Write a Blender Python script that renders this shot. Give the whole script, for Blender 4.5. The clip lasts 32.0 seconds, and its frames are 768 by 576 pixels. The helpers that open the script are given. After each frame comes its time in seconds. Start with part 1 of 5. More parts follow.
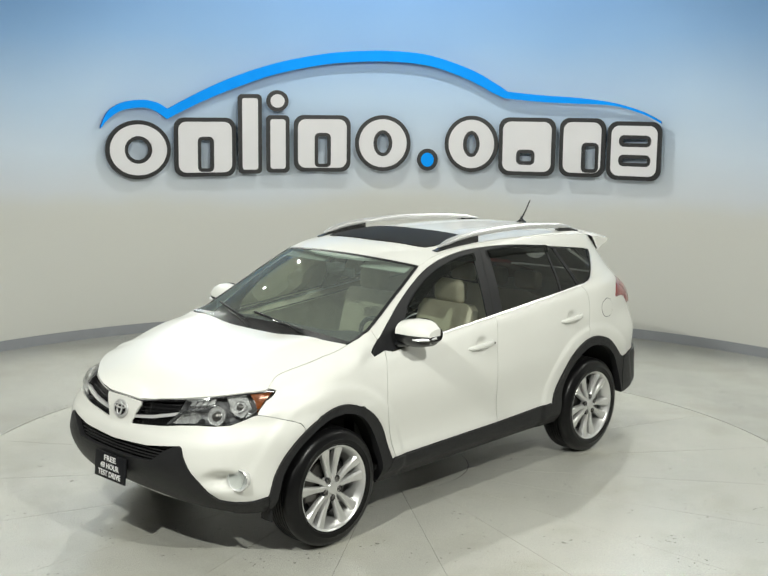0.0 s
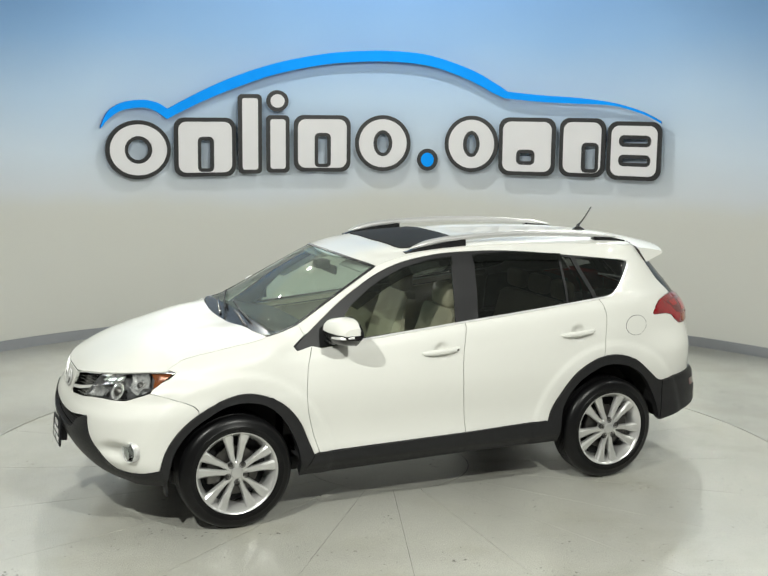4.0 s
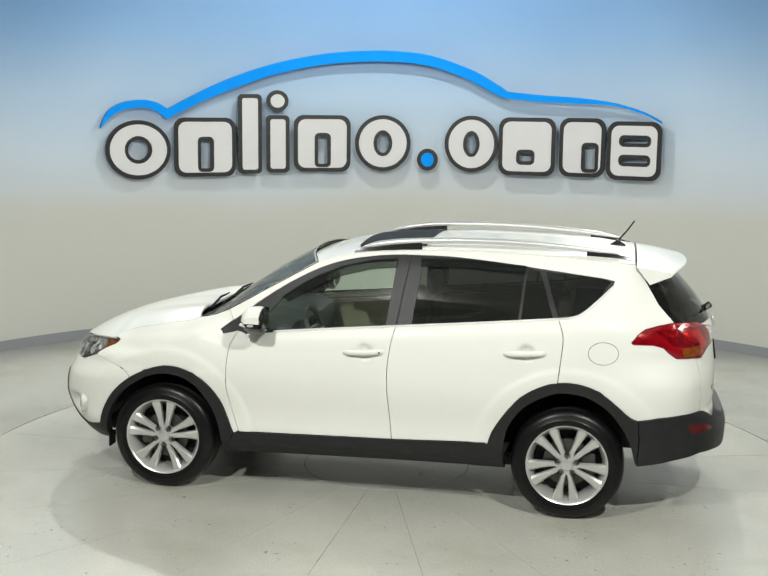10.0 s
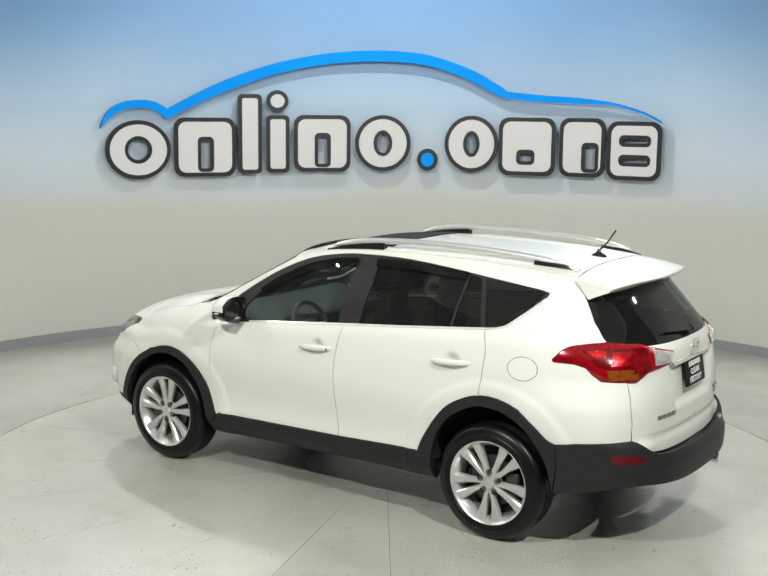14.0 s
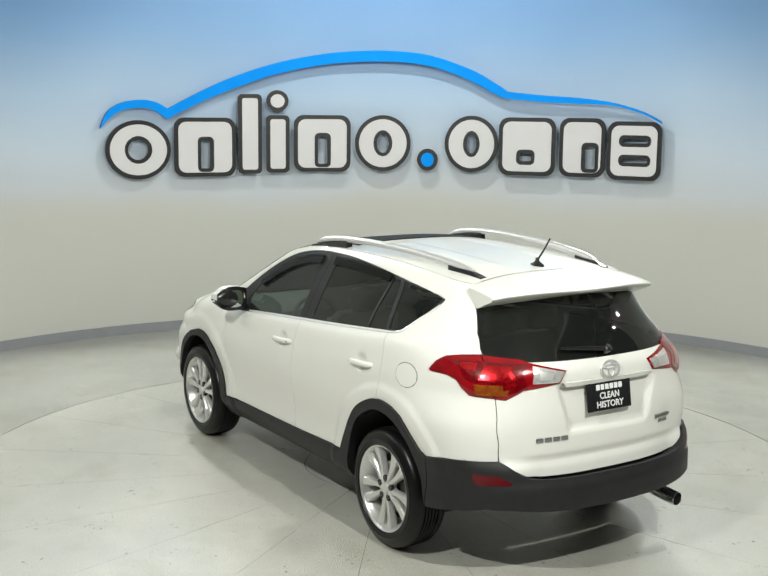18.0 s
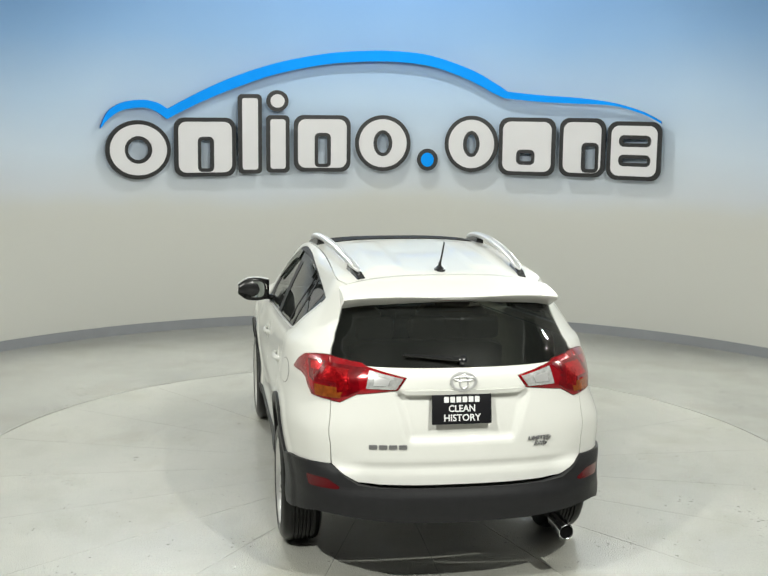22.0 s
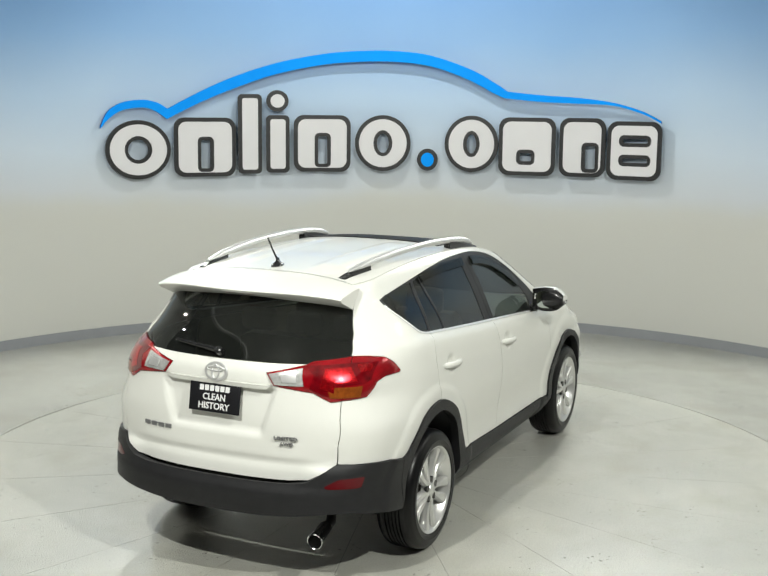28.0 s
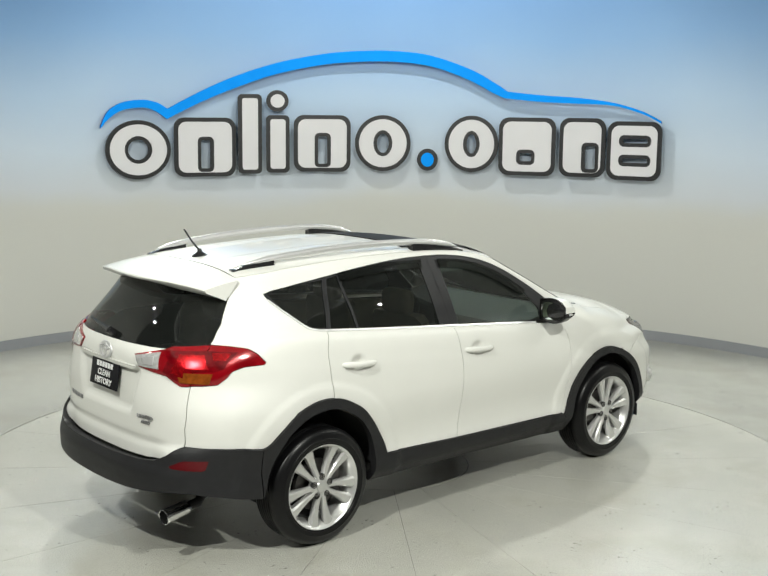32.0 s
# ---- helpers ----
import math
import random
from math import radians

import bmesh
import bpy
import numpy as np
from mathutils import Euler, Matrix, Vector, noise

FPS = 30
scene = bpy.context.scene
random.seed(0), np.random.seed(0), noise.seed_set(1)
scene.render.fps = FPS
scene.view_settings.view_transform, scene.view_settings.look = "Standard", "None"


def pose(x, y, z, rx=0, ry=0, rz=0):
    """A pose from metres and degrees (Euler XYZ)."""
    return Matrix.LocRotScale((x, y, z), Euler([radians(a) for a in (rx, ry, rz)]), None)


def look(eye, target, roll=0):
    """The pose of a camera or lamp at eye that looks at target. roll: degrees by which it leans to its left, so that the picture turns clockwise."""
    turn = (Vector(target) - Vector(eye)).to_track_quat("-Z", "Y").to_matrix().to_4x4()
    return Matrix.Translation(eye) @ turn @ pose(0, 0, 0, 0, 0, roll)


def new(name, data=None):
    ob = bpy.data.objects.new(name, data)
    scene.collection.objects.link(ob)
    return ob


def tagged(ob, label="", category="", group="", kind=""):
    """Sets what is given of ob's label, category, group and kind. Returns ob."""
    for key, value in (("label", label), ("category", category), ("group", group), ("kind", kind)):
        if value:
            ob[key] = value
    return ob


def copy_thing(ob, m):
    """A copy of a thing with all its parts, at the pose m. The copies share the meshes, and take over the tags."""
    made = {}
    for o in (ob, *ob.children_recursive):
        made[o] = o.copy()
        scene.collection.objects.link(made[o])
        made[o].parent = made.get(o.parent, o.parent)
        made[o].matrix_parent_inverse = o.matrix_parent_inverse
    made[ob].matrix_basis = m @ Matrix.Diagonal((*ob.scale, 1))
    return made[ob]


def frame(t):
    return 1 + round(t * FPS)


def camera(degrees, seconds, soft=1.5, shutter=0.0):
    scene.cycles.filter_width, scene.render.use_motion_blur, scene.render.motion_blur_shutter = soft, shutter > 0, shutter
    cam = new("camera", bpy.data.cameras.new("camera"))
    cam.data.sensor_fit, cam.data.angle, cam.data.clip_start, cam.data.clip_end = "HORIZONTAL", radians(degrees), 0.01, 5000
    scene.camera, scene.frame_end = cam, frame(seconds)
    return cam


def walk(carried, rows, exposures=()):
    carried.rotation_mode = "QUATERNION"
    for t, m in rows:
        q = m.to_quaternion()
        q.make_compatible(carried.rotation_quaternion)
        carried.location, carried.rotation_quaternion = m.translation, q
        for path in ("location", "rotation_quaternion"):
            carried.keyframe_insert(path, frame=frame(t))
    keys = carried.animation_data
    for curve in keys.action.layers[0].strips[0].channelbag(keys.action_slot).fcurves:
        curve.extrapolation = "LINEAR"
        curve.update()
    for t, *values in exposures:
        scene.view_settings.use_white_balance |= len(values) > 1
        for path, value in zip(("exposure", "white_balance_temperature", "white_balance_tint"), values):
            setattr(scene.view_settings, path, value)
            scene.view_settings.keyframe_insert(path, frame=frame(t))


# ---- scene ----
# One curved studio: a white wall round a turntable of 3.02 m radius; the axis is the origin.
cam = camera(37.19, 32.0)
EYE = Vector((0.0, -7.922, 2.561))
AIM = EYE + 10 * Vector((math.sin(radians(-0.23)) * math.cos(radians(9.212)), math.cos(radians(-0.23)) * math.cos(radians(9.212)), -math.sin(radians(9.212))))
walk(cam, [(0, look(EYE, AIM, 0.642)), (32, look(EYE, AIM, 0.642))])

# ---- light ----
world = bpy.data.worlds.new("world")
scene.world = world
world.use_nodes = True
world.node_tree.nodes["Background"].inputs[0].default_value = (0.02, 0.02, 0.022, 1)
world.node_tree.nodes["Background"].inputs[1].default_value = 1.0


def lamp(name, where, target, watts, size, color=(0.985, 1.0, 0.925)):
    data = bpy.data.lights.new(name, "AREA")
    data.shape, data.size, data.energy, data.color = "DISK", size, watts, color
    ob = new(name, data)
    ob.matrix_world = look(where, target)
    return ob


def spot(name, where, target, watts, cone, size=0.12, color=(0.985, 1.0, 0.925)):
    data = bpy.data.lights.new(name, "SPOT")
    data.spot_size, data.spot_blend, data.energy, data.shadow_soft_size, data.color = radians(cone), 0.5, watts, size, color
    ob = new(name, data)
    ob.matrix_world = look(where, target)
    return ob


# lamps: two over the open side, three at each flank and two behind the car along the wall's top, one added wash over
# the sign
for x in (-2.3, 2.3):
    lamp("ceiling_lamp", (x, -5.3, 4.75), (x * 0.3, -0.5, 0.4), 242, 0.09)
for x in (-4.7, 4.7):
    for y in (-0.9, 0.0, 0.9):
        lamp("flank_lamp", (x, y, 4.1), (0, -0.3, 0.3), 15, 0.06)
for x in (-2.75, 2.75):
    spot("wall_spot", (x * 0.95, 4.1, 4.2), (x * 0.35, -1.0, 0.0), 450, 110, 0.05)
    spot("wall_spot", (x * 1.25, 3.6, 4.2), (x * 0.5, -1.0, 0.0), 60, 110, 0.05)
# unseen wash, added to throw the sign's drop shadow on the wall
spot("added_sign_wash", (0, 3.3, 4.85), (0, 5.35, 2.75), 180, 155, 0.05)
scene.view_settings.exposure = 0.0

# ---- materials ----


def mat(name, color, rough=0.5, metal=0.0, coat=0.0, coat_rough=0.03, spec=0.5, vary=0.0, scale=8.0, bump=0.0, bump_scale=200.0, rough_vary=0.0):
    m = bpy.data.materials.new(name)
    m.use_nodes = True
    nt = m.node_tree
    b = nt.nodes["Principled BSDF"]
    b.inputs["Coat IOR"].default_value = 1.42
    b.inputs["Base Color"].default_value = (*color, 1)
    b.inputs["Roughness"].default_value = rough
    b.inputs["Metallic"].default_value = metal
    b.inputs["Coat Weight"].default_value = coat
    b.inputs["Coat Roughness"].default_value = coat_rough
    b.inputs["Specular IOR Level"].default_value = spec
    if vary or bump or rough_vary:
        co = nt.nodes.new("ShaderNodeTexCoord")
        if vary or rough_vary:
            n = nt.nodes.new("ShaderNodeTexNoise")
            n.inputs["Scale"].default_value = scale
            n.inputs["Detail"].default_value = 6
            nt.links.new(co.outputs["Object"], n.inputs["Vector"])
            if vary:
                r = nt.nodes.new("ShaderNodeValToRGB")
                r.color_ramp.elements[0].position, r.color_ramp.elements[1].position = 0.3, 0.7
                r.color_ramp.elements[0].color = (*[c * (1 - vary) for c in color], 1)
                r.color_ramp.elements[1].color = (*[min(1, c * (1 + vary * 0.6)) for c in color], 1)
                nt.links.new(n.outputs["Fac"], r.inputs["Fac"])
                nt.links.new(r.outputs["Color"], b.inputs["Base Color"])
            if rough_vary:
                q = nt.nodes.new("ShaderNodeMapRange")
                q.inputs["To Min"].default_value, q.inputs["To Max"].default_value = rough - rough_vary, rough + rough_vary
                nt.links.new(n.outputs["Fac"], q.inputs["Value"])
                nt.links.new(q.outputs["Result"], b.inputs["Roughness"])
        if bump:
            f = nt.nodes.new("ShaderNodeTexNoise")
            f.inputs["Scale"].default_value = bump_scale
            f.inputs["Detail"].default_value = 3
            nt.links.new(co.outputs["Object"], f.inputs["Vector"])
            k = nt.nodes.new("ShaderNodeBump")
            k.inputs["Strength"].default_value = bump
            k.inputs["Distance"].default_value = 0.002
            nt.links.new(f.outputs["Fac"], k.inputs["Height"])
            nt.links.new(k.outputs["Normal"], b.inputs["Normal"])
    return m


def glass(name, tint, rough=0.0, ior=1.5, haze=0.0):
    """Thin tinted pane: part clear, part mirror by the angle of view."""
    m = bpy.data.materials.new(name)
    m.use_nodes = True
    nt = m.node_tree
    nt.nodes.remove(nt.nodes["Principled BSDF"])
    t = nt.nodes.new("ShaderNodeBsdfTransparent")
    t.inputs[0].default_value = (*tint, 1)
    g = nt.nodes.new("ShaderNodeBsdfGlossy")
    g.inputs["Roughness"].default_value = rough
    f = nt.nodes.new("ShaderNodeFresnel")
    f.inputs["IOR"].default_value = ior
    x = nt.nodes.new("ShaderNodeMixShader")
    nt.links.new(f.outputs[0], x.inputs[0])
    nt.links.new(t.outputs[0], x.inputs[1])
    nt.links.new(g.outputs[0], x.inputs[2])
    end = x
    if haze:
        # pale diffuse share imitates the veil of reflected light on the panes
        d = nt.nodes.new("ShaderNodeBsdfDiffuse")
        d.inputs[0].default_value = (0.72, 0.80, 0.75, 1)
        end = nt.nodes.new("ShaderNodeMixShader")
        end.inputs[0].default_value = haze
        nt.links.new(x.outputs[0], end.inputs[1])
        nt.links.new(d.outputs[0], end.inputs[2])
    nt.links.new(end.outputs[0], nt.nodes["Material Output"].inputs[0])
    return m


PAINT = mat("white_pearl_paint", (0.715, 0.715, 0.68), 0.42, 0, 0.7, 0.03, spec=0.3, vary=0.012, scale=3, bump=0.02, bump_scale=900)
CLAD = mat("grey_black_plastic", (0.014, 0.014, 0.0155), 0.5, spec=0.32, vary=0.15, scale=20, bump=0.25, bump_scale=700)
GLOSSBLACK = mat("gloss_black_trim", (0.012, 0.012, 0.013), 0.25, vary=0.1, scale=12)
PILLAR = mat("satin_black_pillar", (0.015, 0.015, 0.0165), 0.45, spec=0.3, vary=0.1, scale=15)
DARK = mat("dark_underbody", (0.014, 0.014, 0.015), 0.8, vary=0.3, scale=9)
RUBBER = mat("tyre_rubber", (0.0045, 0.0045, 0.005), 0.34, spec=0.26, vary=0.25, scale=14, bump=0.05, bump_scale=260)
ALLOY = mat("silver_alloy", (0.64, 0.64, 0.63), 0.30, 0.65, 0.7, 0.04, vary=0.04, scale=10)
BOREBLACK = mat("matt_black_metal", (0.006, 0.006, 0.006), 0.9, spec=0.05)
CHROME = mat("chrome", (0.85, 0.85, 0.86), 0.14, 1.0)
SATIN = mat("satin_silver_rail", (0.62, 0.62, 0.62), 0.38, 0.55, vary=0.04, scale=9)
STEEL = mat("brake_steel", (0.13, 0.125, 0.12), 0.4, 0.9, vary=0.2, scale=25)
CLEAR = glass("windscreen_glass", (0.68, 0.79, 0.73), ior=1.16, haze=0.10)
FRONTGLASS = glass("door_glass", (0.78, 0.86, 0.80), ior=1.5, haze=0.012)
PRIVACY = glass("privacy_glass", (0.19, 0.20, 0.195), haze=0.010)
REDLENS = mat("red_lens", (0.30, 0.002, 0.007), 0.16, 0.25, 1.0, 0.02, vary=0.30, scale=9, bump=0.12, bump_scale=130)
REDFACET = mat("red_faceted_reflector", (0.62, 0.006, 0.012), 0.16, 0.75, 1.0, 0.02, vary=0.5, scale=60, bump=1.0, bump_scale=75)
REDDEEP = mat("deep_red_chamber", (0.15, 0.001, 0.004), 0.12, 0.1, 1.0, 0.02, vary=0.4, scale=25)
REVERSE = mat("clear_reversing_lens", (0.74, 0.74, 0.73), 0.16, 0.55, 1.0, 0.02, vary=0.25, scale=50, bump=0.35, bump_scale=42)
AMBER = mat("amber_lens", (0.36, 0.085, 0.010), 0.25, 0.4, 1.0, 0.02, vary=0.35, scale=40, bump=0.7, bump_scale=70)
LENS = glass("clear_lens", (0.88, 0.90, 0.90))
REFLECTOR = mat("lamp_reflector", (0.88, 0.88, 0.87), 0.13, 0.70, 0.6, 0.03, vary=0.35, scale=45, bump=1.0, bump_scale=48)
BEIGE = mat("beige_leather", (0.43, 0.385, 0.29), 0.5, vary=0.1, scale=10, bump=0.15, bump_scale=150)
DASH = mat("dark_dashboard", (0.05, 0.05, 0.051), 0.6, vary=0.1, scale=12, bump=0.2, bump_scale=300)
LINING = mat("grey_headlining", (0.42, 0.41, 0.38), 0.9, vary=0.05, scale=20)
PLATEBLACK = mat("black_plate", (0.010, 0.010, 0.012), 0.5, spec=0.15, vary=0.1, scale=20)
WHITEINK = mat("white_print", (0.75, 0.75, 0.75), 0.5)
BEZEL = mat("dark_lamp_bezel", (0.15, 0.15, 0.155), 0.3, 0.3, 0.4, 0.05, vary=0.4, scale=22)
BADGE = mat("dark_chrome_badge", (0.30, 0.30, 0.31), 0.28, 0.7)
DARKRED = mat("dark_red_reflector", (0.085, 0.0025, 0.005), 0.2, 0, 0.4, 0.05, bump=0.4, bump_scale=300)
SUNGLASS = mat("dark_roof_glass", (0.02, 0.02, 0.0195), 0.45, spec=0.03)
SIGNWHITE = mat("sign_white", (0.70, 0.69, 0.71), 0.6, vary=0.02, scale=3)
SIGNBLACK = mat("sign_black", (0.018, 0.018, 0.020), 0.4)
SIGNBLUE = mat("sign_blue", (0.0, 0.31, 1.0), 0.7, spec=0.15, vary=0.04, scale=3)
# dimmer copy of the sign blue; puts the band's shading into its edge colour
SIGNSHADE = mat("sign_blue_shaded_edge", (0.0, 0.12, 0.50), 0.6, vary=0.05, scale=3)
FOGBOWL = mat("fog_lamp_bowl", (0.72, 0.72, 0.71), 0.22, 0.35, 0.6, 0.03, vary=0.3, scale=40, bump=0.6, bump_scale=60)
MIRROR = mat("mirror_glass", (0.45, 0.49, 0.47), 0.03, 1.0)
FRONTAMBER = mat("brown_amber_lens", (0.21, 0.055, 0.010), 0.25, 0.2, 1.0, 0.02, vary=0.35, scale=40, bump=0.7, bump_scale=70)
VISOR = glass("smoked_visor_glass", (0.22, 0.23, 0.22), ior=1.3, haze=0.01)
BRIGHT = mat("bright_trim", (0.80, 0.80, 0.80), 0.28, 0.5, vary=0.03, scale=6)

# ---- studio ----


def mesh_part(name, verts, faces, material, parent=None, label="", smooth=False, kind=""):
    me = bpy.data.meshes.new(name)
    me.from_pydata([tuple(v) for v in verts], [], faces)
    me.materials.append(material)
    if smooth:
        me.polygons.foreach_set("use_smooth", [True] * len(me.polygons))
    me.update()
    ob = new(name, me)
    ob.parent = parent
    return tagged(ob, label, kind=kind)


def part(name, bm, material, parent=None, label="", smooth=True):
    bmesh.ops.recalc_face_normals(bm, faces=bm.faces)
    me = bpy.data.meshes.new(name)
    bm.to_mesh(me)
    bm.free()
    me.materials.append(material)
    if smooth:
        me.polygons.foreach_set("use_smooth", [True] * len(me.polygons))
        me.set_sharp_from_angle(angle=radians(38))
    ob = new(name, me)
    ob.parent = parent
    return tagged(ob, label)


TURN_R, WALL_R = 3.02, 5.29
WALL_X, WALL_Y = 0.034, 0.062


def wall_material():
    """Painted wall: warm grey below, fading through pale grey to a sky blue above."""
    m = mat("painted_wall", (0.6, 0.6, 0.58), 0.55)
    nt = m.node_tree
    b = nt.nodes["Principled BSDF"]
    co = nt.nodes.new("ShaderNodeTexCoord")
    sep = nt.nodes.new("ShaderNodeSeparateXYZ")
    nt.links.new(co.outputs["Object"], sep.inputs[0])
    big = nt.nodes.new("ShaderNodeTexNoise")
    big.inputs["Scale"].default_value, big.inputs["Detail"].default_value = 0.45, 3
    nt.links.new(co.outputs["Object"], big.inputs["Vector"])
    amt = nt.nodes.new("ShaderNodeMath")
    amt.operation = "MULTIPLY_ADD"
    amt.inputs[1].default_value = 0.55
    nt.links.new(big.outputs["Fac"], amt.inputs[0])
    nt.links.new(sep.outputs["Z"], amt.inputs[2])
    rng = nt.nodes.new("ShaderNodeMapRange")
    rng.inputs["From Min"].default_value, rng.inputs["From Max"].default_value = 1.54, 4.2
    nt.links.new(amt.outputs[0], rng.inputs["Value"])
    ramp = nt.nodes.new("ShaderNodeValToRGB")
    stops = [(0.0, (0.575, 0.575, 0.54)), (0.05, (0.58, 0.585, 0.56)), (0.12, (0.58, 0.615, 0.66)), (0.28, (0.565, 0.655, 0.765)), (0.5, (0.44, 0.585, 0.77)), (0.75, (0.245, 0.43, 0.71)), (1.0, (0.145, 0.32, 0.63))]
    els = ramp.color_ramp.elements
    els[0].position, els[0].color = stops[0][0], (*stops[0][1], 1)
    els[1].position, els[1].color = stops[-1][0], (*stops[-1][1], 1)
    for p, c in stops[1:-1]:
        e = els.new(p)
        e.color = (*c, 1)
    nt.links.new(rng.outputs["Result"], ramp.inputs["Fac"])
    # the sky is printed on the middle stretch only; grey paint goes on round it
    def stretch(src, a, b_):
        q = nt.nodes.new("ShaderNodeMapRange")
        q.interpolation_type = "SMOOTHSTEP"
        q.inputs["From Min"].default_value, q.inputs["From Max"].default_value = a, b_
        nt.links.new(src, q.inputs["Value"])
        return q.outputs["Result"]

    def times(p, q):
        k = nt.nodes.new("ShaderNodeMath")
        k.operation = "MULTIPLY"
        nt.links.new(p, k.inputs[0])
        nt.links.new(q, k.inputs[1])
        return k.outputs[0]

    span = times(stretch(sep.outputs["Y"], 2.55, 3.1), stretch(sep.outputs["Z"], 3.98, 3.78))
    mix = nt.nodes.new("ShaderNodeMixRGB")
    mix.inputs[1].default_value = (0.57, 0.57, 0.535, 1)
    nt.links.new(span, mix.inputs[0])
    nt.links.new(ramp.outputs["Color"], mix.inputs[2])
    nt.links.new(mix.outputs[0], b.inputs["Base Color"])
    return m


def floor_material(name, color, rough):
    """Sealed pale concrete: stains, specks, fine sparkling relief under a gloss coat."""
    m = bpy.data.materials.new(name)
    m.use_nodes = True
    nt = m.node_tree
    b = nt.nodes["Principled BSDF"]
    co = nt.nodes.new("ShaderNodeTexCoord")

    def noise_node(scale, detail):
        n = nt.nodes.new("ShaderNodeTexNoise")
        n.inputs["Scale"].default_value, n.inputs["Detail"].default_value = scale, detail
        nt.links.new(co.outputs["Object"], n.inputs["Vector"])
        return n

    def ramp_node(src, a, b_, ca, cb):
        r = nt.nodes.new("ShaderNodeValToRGB")
        r.color_ramp.elements[0].position, r.color_ramp.elements[1].position = a, b_
        r.color_ramp.elements[0].color, r.color_ramp.elements[1].color = (*ca, 1), (*cb, 1)
        nt.links.new(src, r.inputs["Fac"])
        return r

    base = ramp_node(noise_node(0.9, 8).outputs["Fac"], 0.35, 0.68, [c * 0.86 for c in color], [c * 1.06 for c in color])
    flock = nt.nodes.new("ShaderNodeMath")
    flock.operation = "MULTIPLY_ADD"
    flock.inputs[1].default_value = 0.42
    nt.links.new(noise_node(3.1, 2).outputs["Fac"], flock.inputs[0])
    nt.links.new(noise_node(30, 4).outputs["Fac"], flock.inputs[2])
    speck = ramp_node(flock.outputs[0], 0.905, 0.93, (1, 1, 1), (0.22, 0.21, 0.19))
    stain = ramp_node(noise_node(1.7, 9).outputs["Fac"], 0.50, 0.68, (1, 1, 1), (0.84, 0.825, 0.775))
    first = nt.nodes.new("ShaderNodeMixRGB")
    first.blend_type = "MULTIPLY"
    first.inputs[0].default_value = 0.8
    nt.links.new(base.outputs["Color"], first.inputs[1])
    nt.links.new(stain.outputs["Color"], first.inputs[2])
    mul = nt.nodes.new("ShaderNodeMixRGB")
    mul.blend_type = "MULTIPLY"
    mul.inputs[0].default_value = 0.8
    nt.links.new(first.outputs[0], mul.inputs[1])
    nt.links.new(speck.outputs["Color"], mul.inputs[2])
    # fine grain in the tone puts some of the floor's sparkle into the colour
    glint_grain = ramp_node(noise_node(95, 2).outputs["Fac"], 0.35, 0.68, (0.92, 0.92, 0.915), (1.07, 1.07, 1.07))
    fine = nt.nodes.new("ShaderNodeMixRGB")
    fine.blend_type = "MULTIPLY"
    fine.inputs[0].default_value = 1.0
    nt.links.new(mul.outputs[0], fine.inputs[1])
    nt.links.new(glint_grain.outputs["Color"], fine.inputs[2])
    nt.links.new(fine.outputs[0], b.inputs["Base Color"])
    rr = nt.nodes.new("ShaderNodeMapRange")
    rr.inputs["To Min"].default_value, rr.inputs["To Max"].default_value = rough - 0.07, rough + 0.09
    nt.links.new(noise_node(5, 5).outputs["Fac"], rr.inputs["Value"])
    nt.links.new(rr.outputs["Result"], b.inputs["Roughness"])
    bump = nt.nodes.new("ShaderNodeBump")
    bump.inputs["Strength"].default_value, bump.inputs["Distance"].default_value = 1.0, 0.0019
    grains = nt.nodes.new("ShaderNodeMapRange")
    grains.interpolation_type = "SMOOTHSTEP"
    grains.inputs["From Min"].default_value, grains.inputs["From Max"].default_value = 0.46, 0.72
    nt.links.new(noise_node(115, 1).outputs["Fac"], grains.inputs["Value"])
    nt.links.new(grains.outputs["Result"], bump.inputs["Height"])
    nt.links.new(bump.outputs["Normal"], b.inputs["Normal"])
    b.inputs["Specular IOR Level"].default_value = 0.5
    b.inputs["IOR"].default_value = 1.5
    b.inputs["Coat Weight"].default_value = 1.0
    b.inputs["Coat IOR"].default_value = 1.85
    b.inputs["Coat Roughness"].default_value = 0.11
    nt.links.new(bump.outputs["Normal"], b.inputs["Coat Normal"])
    return m


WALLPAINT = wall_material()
DARKWALL = mat("dark_wall_paint", (0.06, 0.06, 0.06), 0.8, vary=0.1, scale=2)
CEILPAINT = mat("ceiling_paint", (0.45, 0.45, 0.44), 0.9, vary=0.05, scale=2)
SKIRT = mat("grey_baseboard", (0.27, 0.28, 0.30), 0.5, vary=0.06, scale=5)
FLOORMAT = floor_material("outer_floor_concrete", (0.44, 0.44, 0.403), 0.36)
DISCMAT = floor_material("turntable_concrete", (0.53, 0.528, 0.475), 0.33)
BRIGHTWHITE = mat("white_rail_paint", (0.85, 0.85, 0.84), 0.6, vary=0.02, scale=3)
JOINT = mat("dark_joint", (0.05, 0.05, 0.048), 0.8)
GROUT = mat("grey_grout", (0.13, 0.13, 0.118), 0.8, vary=0.3, scale=3)
HEIGHT = 5.0


